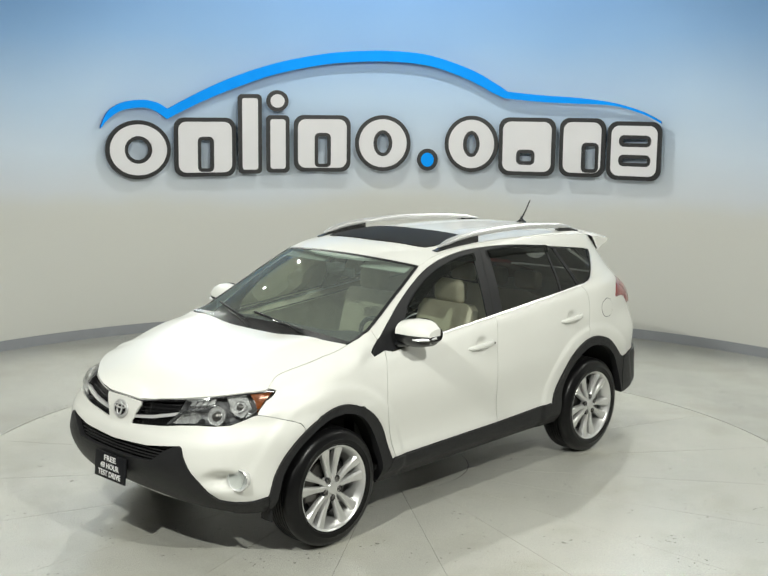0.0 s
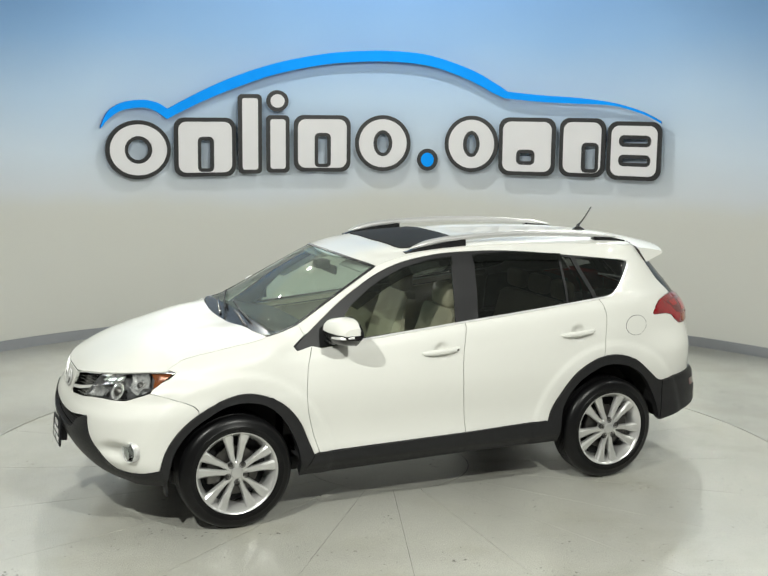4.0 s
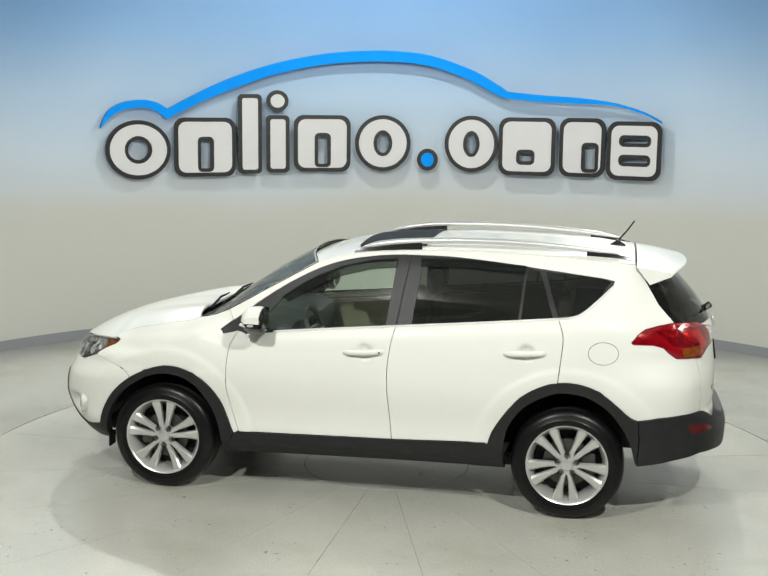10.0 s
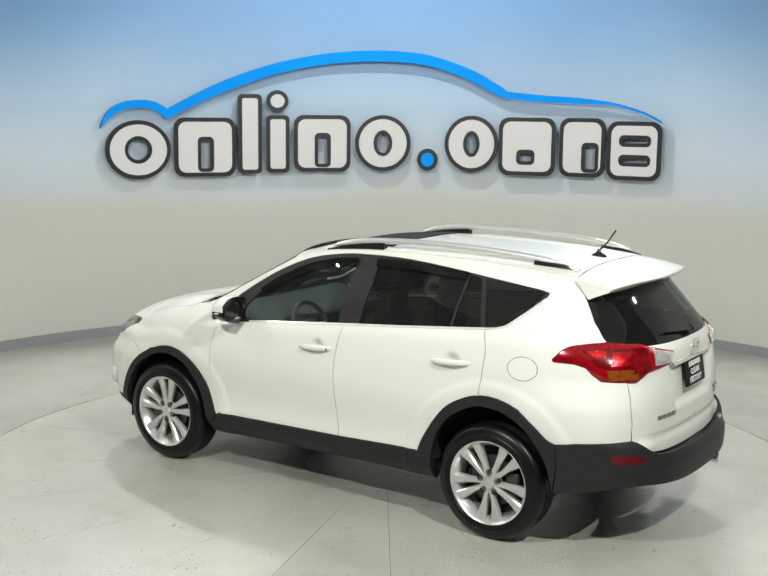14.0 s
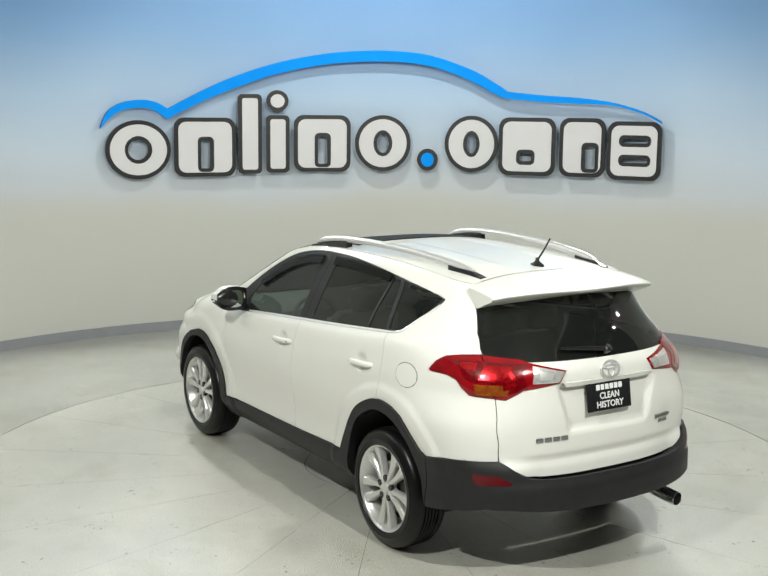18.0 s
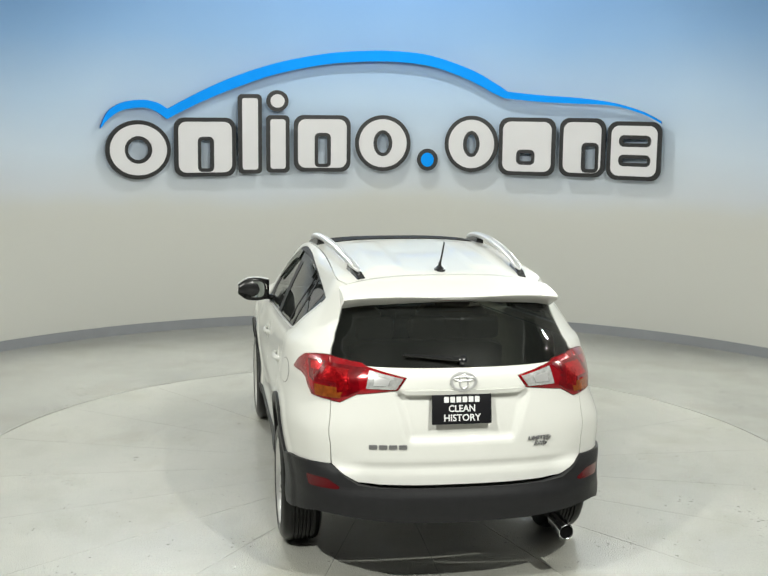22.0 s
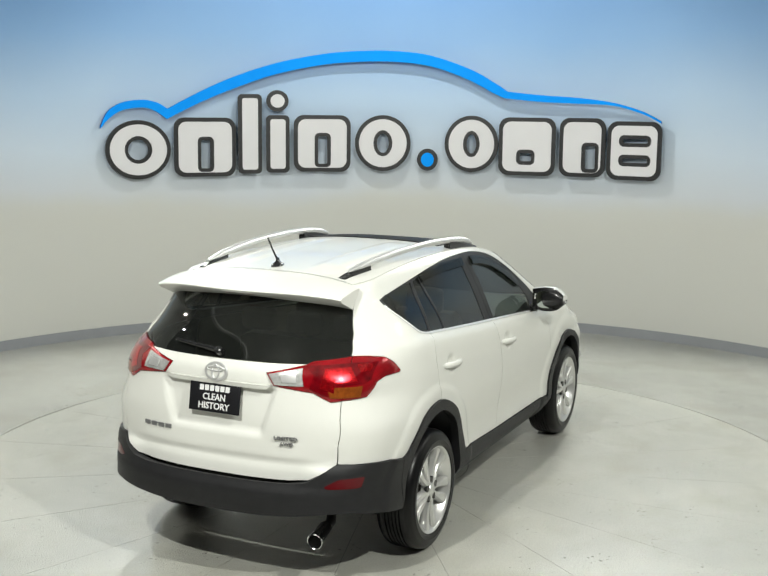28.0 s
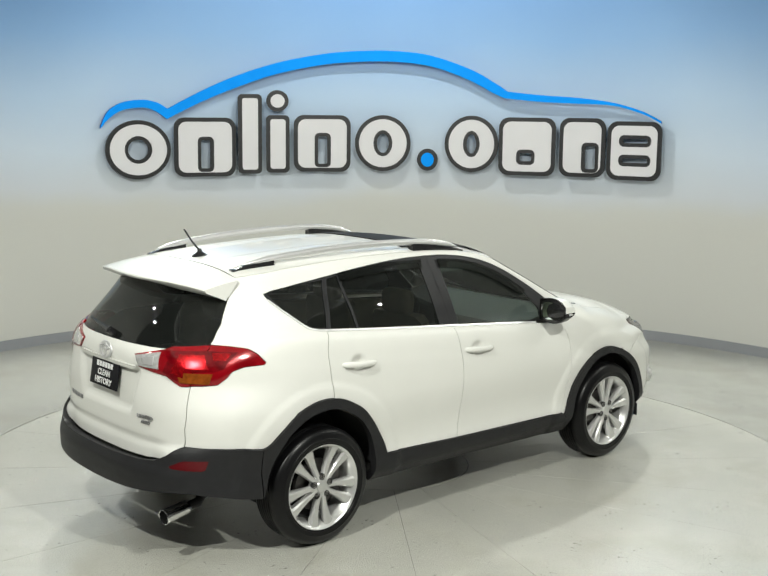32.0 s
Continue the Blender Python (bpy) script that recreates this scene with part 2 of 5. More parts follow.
def room_plan(r, n=96):
    """Plan line: the round wall with short straight wings towards the open side."""
    pts = [(r, -0.6)]
    pts += [(r * math.cos(a), r * math.sin(a)) for a in (math.pi * i / n for i in range(n + 1))]
    pts.append((-r, -0.6))
    return [(x + WALL_X, y + WALL_Y) for x, y in pts]


def wall_strip(name, r0, r1, z0, z1, material, label, kind="structure"):
    a, b = room_plan(r0), room_plan(r1)
    n = len(a)
    v, f = [], []
    for (x, y), (p, q) in zip(a, b):
        v += [(x, y, z0), (x, y, z1), (p, q, z1), (p, q, z0)]
    for i in range(n - 1):
        k = 4 * i
        for j in range(4):
            f.append((k + j, k + (j + 1) % 4, k + 4 + (j + 1) % 4, k + 4 + j))
    f += [(0, 3, 2, 1), (4 * n - 4, 4 * n - 3, 4 * n - 2, 4 * n - 1)]
    ob = mesh_part(name, v, f, material, None, label, True)
    ob.data.set_sharp_from_angle(angle=radians(40))
    return tagged(ob, kind=kind)


def box(bm, lo, hi):
    g = bmesh.ops.create_cube(bm, size=1.0)
    for v in g["verts"]:
        v.co = Vector([lo[i] + (v.co[i] + 0.5) * (hi[i] - lo[i]) for i in range(3)])
    return g["verts"]


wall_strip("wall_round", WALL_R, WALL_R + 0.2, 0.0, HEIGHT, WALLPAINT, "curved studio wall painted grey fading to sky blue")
wall_strip("baseboard", WALL_R - 0.018, WALL_R - 0.002, 0.0, 0.105, SKIRT, "grey baseboard along the curved wall")
bm = bmesh.new()
box(bm, (-5.6, -11.2, 0), (5.6, -11.0, HEIGHT))
tagged(part("wall_back", bm, DARKWALL, None, "dark plain wall behind the studio", False), kind="structure")
for name, x0, x1 in (("wall_west", -5.6, -5.4), ("wall_east", 5.4, 5.6)):
    bm = bmesh.new()
    box(bm, (x0, -11.0, 0), (x1, -0.56, HEIGHT))
    tagged(part(name, bm, DARKWALL, None, "dark plain wall beside the studio", False), kind="structure")
bm = bmesh.new()
box(bm, (-5.6, -11.2, HEIGHT), (5.6, 5.6, HEIGHT + 0.2))
tagged(part("ceiling", bm, DARKWALL, None, "dark plain studio ceiling", False), kind="structure")
bm = bmesh.new()
box(bm, (-3.95, -6.1, HEIGHT - 0.06), (3.95, 3.3, HEIGHT - 0.004))
tagged(part("ceiling_panel", bm, CEILPAINT, None, "pale grey ceiling panel over the turntable", False), kind="structure")


def disc_floor():
    n = 128
    ring = [(math.cos(2 * math.pi * i / n), math.sin(2 * math.pi * i / n)) for i in range(n)]
    # outer floor with a round hole
    v, f = [], []
    radii = [TURN_R + 0.008, 3.6, 4.4, 5.4]
    for r in radii:
        v += [(r * x, r * y, 0.0) for x, y in ring]
    far = len(v)
    v += [(max(-5.6, min(5.6, 30 * x)) if abs(x) > 1e-6 else 0.0, max(-11.1, min(5.6, 30 * y)), 0.0) for x, y in ring]
    for k in range(len(radii)):
        for i in range(n):
            j = (i + 1) % n
            f.append((k * n + i, k * n + j, (k + 1) * n + j, (k + 1) * n + i))
    deep = len(v)
    v += [((TURN_R + 0.008) * x, (TURN_R + 0.008) * y, -0.08) for x, y in ring]
    for i in range(n):
        j = (i + 1) % n
        f.append((deep + i, deep + j, j, i))
    tagged(mesh_part("floor", v, f, FLOORMAT, None, "polished grey concrete studio floor"), kind="structure")
    v = [((TURN_R + 0.05) * x, (TURN_R + 0.05) * y, -0.08) for x, y in ring]
    tagged(mesh_part("floor_pit", v, [tuple(range(n))], JOINT, None, "dark gap under the turntable edge"), kind="structure")
    table = tagged(new("turntable"), "round pale concrete turntable flush with the floor", "turntable")
    core = 0.585
    g = 0.003

    def plate(name, outline, label=""):
        k = len(outline)
        small = [(x, y, 0.0) for x, y in outline]
        v = small + [(x, y, -0.05) for x, y in outline]
        f = [tuple(range(k)), tuple(range(2 * k - 1, k - 1, -1))] + [(i, i + k, (i + 1) % k + k, (i + 1) % k) for i in range(k)]
        return mesh_part(name, v, f, DISCMAT, table, label)

    plate("centre_plate", [(core * math.cos(2 * math.pi * i / 64), core * math.sin(2 * math.pi * i / 64)) for i in range(64)])
    r0, r1 = core + 0.006, TURN_R - 0.003
    for k in range(20):
        a0, a1 = radians(35.1 + 18 * k), radians(53.1 + 18 * k)
        inner = [(r0 * math.cos(a), r0 * math.sin(a)) for a in (a0 + g / 2 / r0 + (a1 - a0 - g / r0) * i / 6 for i in range(7))]
        outer = [(r1 * math.cos(a), r1 * math.sin(a)) for a in (a0 + g / 2 / r1 + (a1 - a0 - g / r1) * i / 10 for i in range(11))]
        plate("slab", outer + inner[::-1])
    bm = bmesh.new()
    bmesh.ops.create_cone(bm, cap_ends=True, segments=96, radius1=TURN_R - 0.02, radius2=TURN_R - 0.02, depth=0.02)
    for q in bm.verts:
        q.co.z -= 0.0125
    part("bed", bm, GROUT, table, "", False)
    return table


turntable = disc_floor()


def ceiling_rail():
    """Unseen white rail under the panel's rim, bent round the open side, added for the line mirrored in the car's
    glass.
    """
    pts = [(-3.88, 1.6), (-3.88, -4.9), (-3.78, -5.5), (-3.4, -5.9), (-2.8, -6.03), (2.8, -6.03), (3.4, -5.9), (3.78, -5.5), (3.88, -4.9), (3.88, 1.6)]
    bm = bmesh.new()
    rows = []
    for i, (x, y) in enumerate(pts):
        p, q = pts[max(0, i - 1)], pts[min(len(pts) - 1, i + 1)]
        d = Vector((q[0] - p[0], q[1] - p[1])).normalized()
        rows.append([bm.verts.new((x - d.y * a, y + d.x * a, z)) for a, z in ((-0.045, HEIGHT - 0.064), (-0.045, HEIGHT - 0.15), (0.045, HEIGHT - 0.15), (0.045, HEIGHT - 0.064))])
    for p, q in zip(rows, rows[1:]):
        for i in range(4):
            bm.faces.new((p[i], p[(i + 1) % 4], q[(i + 1) % 4], q[i]))
    bm.faces.new(rows[0])
    bm.faces.new(rows[-1])
    tagged(part("ceiling_rail", bm, BRIGHTWHITE, None, "unseen white rail on the studio ceiling, added for its reflection in the glass"), kind="structure")


ceiling_rail()

# ---- the car: surfaces (x forward, y to its left, z up, metres) ----


def interp(tab, v):
    if v <= tab[0][0]:
        return tab[0][1]
    for i in range(len(tab) - 1):
        (a, p), (b, q) = tab[i], tab[i + 1]
        if v <= b:
            pa = tab[i - 1] if i else (2 * a - b, 2 * p - q)
            nb = tab[i + 2] if i + 2 < len(tab) else (2 * b - a, 2 * q - p)
            h = b - a
            t = (v - a) / h
            m0, m1 = (q - pa[1]) / (b - pa[0]) * h, (nb[1] - p) / (nb[0] - a) * h
            return (2 * t ** 3 - 3 * t * t + 1) * p + (t ** 3 - 2 * t * t + t) * m0 + (3 * t * t - 2 * t ** 3) * q + (t ** 3 - t * t) * m1
    return tab[-1][1]


WID = [(0.20, 0.70), (0.27, 0.79), (0.32, 0.828), (0.345, 0.852), (0.365, 0.865), (0.43, 0.872), (0.50, 0.866), (0.58, 0.868), (0.68, 0.880), (0.78, 0.889), (0.85, 0.888), (0.95, 0.880), (1.0, 0.873),
       (1.08, 0.860), (1.13, 0.842), (1.165, 0.810), (1.30, 0.757), (1.45, 0.693), (1.55, 0.645), (1.59, 0.620), (1.62, 0.585), (1.66, 0.50)]
FEN = [(0.9, 0.884), (0.95, 0.874), (1.0, 0.848), (1.03, 0.815), (1.055, 0.765), (1.075, 0.70), (1.1, 0.6)]
NOSE = [(0.20, 1.95), (0.28, 2.03), (0.35, 2.10), (0.42, 2.165), (0.50, 2.215), (0.56, 2.235), (0.62, 2.232), (0.70, 2.212), (0.757, 2.182), (0.82, 2.168),
        (0.88, 2.150), (0.93, 2.142), (0.98, 2.13), (1.02, 2.07), (1.08, 1.97), (1.3, 1.8), (1.7, 1.7)]
TAIL = [(0.20, -2.15), (0.30, -2.26), (0.42, -2.305), (0.53, -2.314), (0.55, -2.313), (0.575, -2.300), (0.60, -2.292), (0.66, -2.275), (0.70, -2.24), (0.80, -2.24), (0.92, -2.24), (1.08, -2.225), (1.17, -2.215),
        (1.25, -2.165), (1.35, -2.09), (1.52, -1.93), (1.62, -1.84), (1.7, -1.8)]
HEDGE = [(0.9, 1.16), (1.0, 1.155), (1.10, 1.143), (1.15, 1.125), (1.22, 1.110), (1.31, 1.097), (1.46, 1.066), (1.54, 1.048), (1.62, 1.035), (1.68, 1.052), (1.8, 1.09), (2.2, 1.10)]
BELT = [(-1.8, 1.30), (-1.32, 1.27), (-1.166, 1.251), (-0.54, 1.195), (-0.226, 1.168), (0.272, 1.123), (0.58, 1.093), (0.93, 1.06), (1.3, 1.06)]
X1, X2 = 1.3, -1.5


def ease(a, b, v):
    t = min(1, max(0, (v - a) / (b - a)))
    return t * t * (3 - 2 * t)


def width(x, z):
    lift = (interp(BELT, x) - 1.165) * ease(0.80, 1.04, z) * (1 - ease(1.28, 1.52, z))
    w = interp(WID, z - lift)
    k = ease(0.90, 1.15, x)
    if k > 0 and z > 0.8:
        zz = z - (interp(HEDGE, x) - 1.055) * ease(0.8, 0.95, z)
        w = w * (1 - k) + min(interp(WID, z), interp(FEN, max(0.9, zz))) * k
    w -= 0.03 * ease(1.2, 1.5, z) * ease(-0.6, -1.6, x)
    w -= 0.03 * ease(-0.4, 0.4, x) * ease(1.25, 1.5, z)
    w -= (0.010 + 0.062 * ease(0.84, 1.05, z) * (1 - ease(1.34, 1.52, z))) * ease(-1.40, -1.95, x)
    if z < 1.1:
        for wx in (1.33, -1.33):
            d = math.hypot(x - wx, z - 0.351)
            if d < 0.68:
                w += 0.011 * (1 - ease(0.585, 0.622, d))
        for hx, hz in ((-0.035, 1.000), (-1.057, 1.047)):
            d = math.hypot((x - hx) / 0.064, (z - hz) / 0.056)
            if d < 1:
                w -= 0.026 * (1 - ease(0.35, 1.0, d))
    return w


def nose_power(z):
    k, m = ease(0.71, 0.82, z), ease(0.86, 0.945, z)
    return 3.8 - 0.95 * k - 1.0 * m, 3.0 - 0.1 * k - 0.7 * m


def tail_power(z):
    return 4.0 - 1.6 * ease(1.08, 1.24, z)


def side_y(x, z):
    w = width(x, z)
    if x > X1:
        r = min(1, (x - X1) / (interp(NOSE, z) - X1))
        px, py = nose_power(z)
        w *= (1 - r ** px) ** (1 / py)
    elif x < X2:
        r = min(1, (X2 - x) / (X2 - interp(TAIL, z)))
        w *= (1 - r ** tail_power(z)) ** (1 / 2.8)
    return w


def nose_point(a, z):
    """a: 0 at the middle of the nose, pi/2 on the flank."""
    px, py = nose_power(z)
    x = X1 + (interp(NOSE, z) - X1) * max(0, math.cos(a)) ** (2 / px)
    y = width(x, z) * max(0, math.sin(a)) ** (2 / py)
    # scoop round the fog lamp
    d = math.hypot((y - 0.745) / 0.112, (z - 0.517) / 0.068)
    flat = 1.945 - 0.50 * (y - 0.785)
    if d < 1 and x > flat:
        x += (flat - x) * (1 - ease(0.40, 1.0, d))
    return x, y


def tail_point(a, z):
    """a: 0 on the flank, pi/2 at the middle of the tail."""
    x = X2 + (interp(TAIL, z) - X2) * max(0, math.sin(a)) ** (2 / tail_power(z))
    y = width(x, z) * max(0, math.cos(a)) ** (2 / 2.8)
    if 0.8 < z < 1.1 and y < 0.4:
        x += 0.026 * (1 - ease(0.262, 0.296, y - 0.28 * (z - 0.84))) * ease(0.822, 0.850, z) * (1 - ease(1.074, 1.088, z))
    return x, y


def arc_table(fn, z):
    pts = [fn(math.pi / 2 * i / 400, z) for i in range(401)]
    s = [0.0]
    for p, q in zip(pts, pts[1:]):
        s.append(s[-1] + math.hypot(q[0] - p[0], q[1] - p[1]))
    return s


NOSE_S, TAIL_S = arc_table(nose_point, 0.6), arc_table(tail_point, 0.85)
U1 = NOSE_S[-1]
U2 = U1 + X1 - X2
U3 = U2 + TAIL_S[-1]


def arc_angle(tab, s):
    lo, hi = 0, 400
    while hi - lo > 1:
        m = (lo + hi) // 2
        if tab[m] <= s:
            lo = m
        else:
            hi = m
    f = (s - tab[lo]) / (tab[hi] - tab[lo])
    return math.pi / 2 * (lo + f) / 400


def arc_length(tab, a):
    k = min(399.999, max(0, a / (math.pi / 2) * 400))
    i = int(k)
    return tab[i] + (k - i) * (tab[i + 1] - tab[i])


def shell(u, z):
    """The car's flank unrolled: u runs from the middle of the nose along the left side to the middle of the tail; mirrored past both."""
    s = 1
    if u < 0:
        u, s = -u, -1
    if u > U3:
        u, s = 2 * U3 - u, -1
    if u < U1:
        x, y = nose_point(arc_angle(NOSE_S, u), z)
    elif u <= U2:
        x = X1 - (u - U1)
        y = width(x, z)
    else:
        x, y = tail_point(arc_angle(TAIL_S, min(u, U3) - U2), z)
    return Vector((x, s * y, z))


def gate(u, z):
    """The tailgate's face: as the shell, but its foot tucks in below a soft crease."""
    q = shell(u, z)
    q.x += interp([(0.58, 0.046), (0.62, 0.041), (0.66, 0.033), (0.70, 0.008), (0.72, -0.004), (0.76, -0.003), (0.80, 0.0), (0.85, 0.0)], z) * (1 - ease(0.46, 0.66, abs(q.y))) if z < 0.85 else 0.0
    return q


def X(x, z):
    """Unrolled place of the point of the left flank at x, z."""
    if x > X1:
        r = min(1, (x - X1) / (interp(NOSE, z) - X1))
        return (arc_length(NOSE_S, math.acos(min(1, r ** (nose_power(z)[0] / 2)))), z)
    if x < X2:
        r = min(1, (X2 - x) / (X2 - interp(TAIL, z)))
        return (U2 + arc_length(TAIL_S, math.asin(min(1, r ** (tail_power(z) / 2)))), z)
    return (U1 + X1 - x, z)


def N(y, z):
    """Unrolled place of the point of the nose at y, z."""
    lo, hi = 0, math.pi / 2
    for _ in range(40):
        m = (lo + hi) / 2
        if nose_point(m, z)[1] < abs(y):
            lo = m
        else:
            hi = m
    return (math.copysign(arc_length(NOSE_S, lo), y), z)


def T(y, z):
    """Unrolled place of the point of the tail at y, z."""
    lo, hi = 0, math.pi / 2
    for _ in range(40):
        m = (lo + hi) / 2
        if tail_point(m, z)[1] > abs(y):
            lo = m
        else:
            hi = m
    s = U2 + arc_length(TAIL_S, lo)
    return (s if y >= 0 else 2 * U3 - s, z)


def dense(poly, step):
    out = []
    for (a, b), (c, d) in zip(poly, poly[1:] + poly[:1]):
        n = max(1, math.ceil(math.hypot(c - a, d - b) / step))
        out += [(a + (c - a) * i / n, b + (d - b) * i / n) for i in range(n)]
    return out


def rounded(pts, closed=False, n=5):
    """Smooth line through the points (Catmull-Rom)."""
    out = []
    m = len(pts)
    for i in range(m if closed else m - 1):
        p = [pts[(i + k - 1) % m] if closed else pts[min(m - 1, max(0, i + k - 1))] for k in range(4)]
        for j in range(n):
            t = j / n
            out.append(tuple(0.5 * (2 * p[1][d] + (p[2][d] - p[0][d]) * t + (2 * p[0][d] - 5 * p[1][d] + 4 * p[2][d] - p[3][d]) * t * t
                                    + (3 * p[1][d] - p[0][d] - 3 * p[2][d] + p[3][d]) * t ** 3) for d in range(len(p[0]))))
    if not closed:
        out.append(pts[-1])
    return out


def inset(poly, d):
    area = sum(a * q - c * b for (a, b), (c, q) in zip(poly, poly[1:] + poly[:1]))
    s = 1 if area > 0 else -1
    out = []
    n = len(poly)
    for i in range(n):
        p, c, q = Vector(poly[i - 1]), Vector(poly[i]), Vector(poly[(i + 1) % n])
        e, f = c - p, q - c
        if e.length < 1e-7 or f.length < 1e-7:
            out.append(tuple(c))
            continue
        e.normalize(), f.normalize()
        nm = Vector((-e.y - f.y, e.x + f.x))
        k = nm.length
        if k < 0.3:
            out.append(tuple(c))
            continue
        out.append(tuple(c + nm / k * (s * d / max(0.5, k / 2))))
    return out


def inside(poly, x, y):
    c = False
    n = len(poly)
    j = n - 1
    for i in range(n):
        (a, b), (p, q) = poly[i], poly[j]
        if (b > y) != (q > y) and x < (p - a) * (y - b) / (q - b) + a:
            c = not c
        j = i
    return c


from mathutils.geometry import delaunay_2d_cdt


def skin(name, poly, fn, material, parent, label="", step=0.045, lip=0.014, off=0.0, gap=0.0022, mirror=False, crown=0.0, holes=()):
    """A panel cut along poly out of the surface fn, with turned-in edges. crown: bulge outward towards the middle."""
    if gap:
        poly = inset(poly, gap)
    edge = dense(poly, step)
    n = len(edge)
    xs, ys = [p[0] for p in edge], [p[1] for p in edge]
    pts = [Vector(p) for p in edge]
    y = min(ys) + step * 0.5
    row = 0
    while y < max(ys):
        x = min(xs) + step * (0.5 + 0.5 * (row % 2))
        while x < max(xs):
            if inside(edge, x, y) and min((x - a) ** 2 + (y - b) ** 2 for a, b in edge) > (0.45 * step) ** 2:
                pts.append(Vector((x, y)))
            x += step
        y += step * 0.87
        row += 1
    links = [(i, (i + 1) % n) for i in range(n)]
    cuts = [dense(inset(c, -gap), step) for c in holes]
    inner = [p for p in pts[n:] if not any(inside(c, p.x, p.y) or min((p.x - a) ** 2 + (p.y - b) ** 2 for a, b in c) < (0.3 * step) ** 2 for c in cuts)]
    pts = pts[:n]
    for c in cuts:
        k = len(pts)
        links += [(k + i, k + (i + 1) % len(c)) for i in range(len(c))]
        pts += [Vector(p) for p in c]
    pts += inner
    vs, es, fs, _, _, _ = delaunay_2d_cdt(pts, links, [], 1, 1e-6)
    for c in cuts:
        fs = [f for f in fs if not inside(c, sum(vs[i].x for i in f) / 3, sum(vs[i].y for i in f) / 3)]
    h = 0.004
    sg = -1 if mirror else 1

    def place(p, o):
        q = fn(p.x, p.y)
        du, dv = fn(p.x + h, p.y) - fn(p.x - h, p.y), fn(p.x, p.y + h) - fn(p.x, p.y - h)
        nm = du.cross(dv)
        nm = nm.normalized() if nm.length > 1e-12 else Vector((0, 0, 1))
        c = Vector((max(-1.5, min(1.5, q.x)) * 0.88, 0, 0.75))
        if nm.dot(q - c) < 0:
            nm = -nm
        if crown:
            o = o + crown * min(1, min(math.hypot(p.x - a, p.y - b) for a, b in edge) / 0.03) ** 0.6
        return q + nm * o, nm

    verts, norms = [], []
    for p in vs:
        q, nm = place(p, off)
        verts.append(Vector((q.x, sg * q.y, q.z)))
        norms.append(Vector((nm.x, sg * nm.y, nm.z)))
    faces = []
    for f in fs:
        a, b, c = (verts[i] for i in f[:3])
        g = tuple(f)
        if (b - a).cross(c - a).dot(norms[f[0]]) < 0:
            g = g[::-1]
        faces.append(g)
    count = {}
    for f in faces:
        for a, b in zip(f, f[1:] + f[:1]):
            count[(a, b)] = 1
    if lip:
        top, low = {}, {}
        for (a, b) in list(count):
            if (b, a) in count:
                continue
            for k in (a, b):
                if k not in top:
                    top[k] = len(verts)
                    verts.append(verts[k].copy())
                    low[k] = len(verts)
                    verts.append(verts[k] - norms[k] * lip)
            faces.append((top[b], top[a], low[a], low[b]))
    return mesh_part(name, verts, faces, material, parent, label, True)


def both(name, poly, fn, material, parent, label="", **kw):
    return skin(name, poly, fn, material, parent, label, **kw), skin(name, poly, fn, material, parent, label, mirror=True, **kw)


car = tagged(new("car"), "white pearl sport utility car with grey-black cladding on the turntable", "car")

# outlines on the flank, front to rear: (x, z)
ARCH_F = [(1.79, 0.405), (1.76, 0.51), (1.71, 0.60), (1.645, 0.675), (1.56, 0.742), (1.465, 0.792), (1.375, 0.825), (1.29, 0.839), (1.20, 0.829), (1.09, 0.787), (1.003, 0.722), (0.928, 0.625), (0.883, 0.519), (0.839, 0.410)]
ARCH_F_IN = [(1.745, 0.29), (1.735, 0.40), (1.71, 0.50), (1.665, 0.58), (1.60, 0.655), (1.505, 0.722), (1.404, 0.772), (1.302, 0.789), (1.198, 0.776), (1.108, 0.730), (1.034, 0.650), (0.970, 0.538), (0.930, 0.41), (0.915, 0.275)]
ARCH_R = [(-0.833, 0.451), (-0.855, 0.52), (-0.893, 0.59), (-0.966, 0.695), (-1.055, 0.787), (-1.204, 0.861), (-1.354, 0.876), (-1.506, 0.834), (-1.63, 0.739), (-1.70, 0.680), (-1.750, 0.659)]
ARCH_R_IN = [(-0.935, 0.300), (-0.930, 0.40), (-0.945, 0.527), (-0.985, 0.622), (-1.07, 0.722), (-1.206, 0.797), (-1.311, 0.815), (-1.448, 0.792), (-1.571, 0.716), (-1.651, 0.615), (-1.707, 0.510), (-1.744, 0.377)]
DOOR_F = [(0.824, 1.081), (0.866, 0.989), (0.884, 0.864), (0.885, 0.736), (0.868, 0.639), (0.832, 0.508), (0.801, 0.420)]
GAP_B = [(-0.226, 1.168), (-0.201, 1.046), (-0.184, 0.907), (-0.187, 0.748), (-0.202, 0.585), (-0.217, 0.438)]
GAP_C = [(-1.244, 1.262), (-1.278, 1.158), (-1.273, 1.042), (-1.255, 0.866)]
DLO_TOP = [(0.935, 1.082), (0.775, 1.210), (0.621, 1.322), (0.467, 1.416), (0.311, 1.493), (0.154, 1.545), (-0.035, 1.579), (-0.226, 1.594), (-0.543, 1.593), (-0.860, 1.569), (-1.177, 1.532), (-1.527, 1.492)]
DLO_END = [(-1.575, 1.482), (-1.56, 1.452), (-1.494, 1.389), (-1.404, 1.312), (-1.36, 1.284), (-1.300, 1.268)]
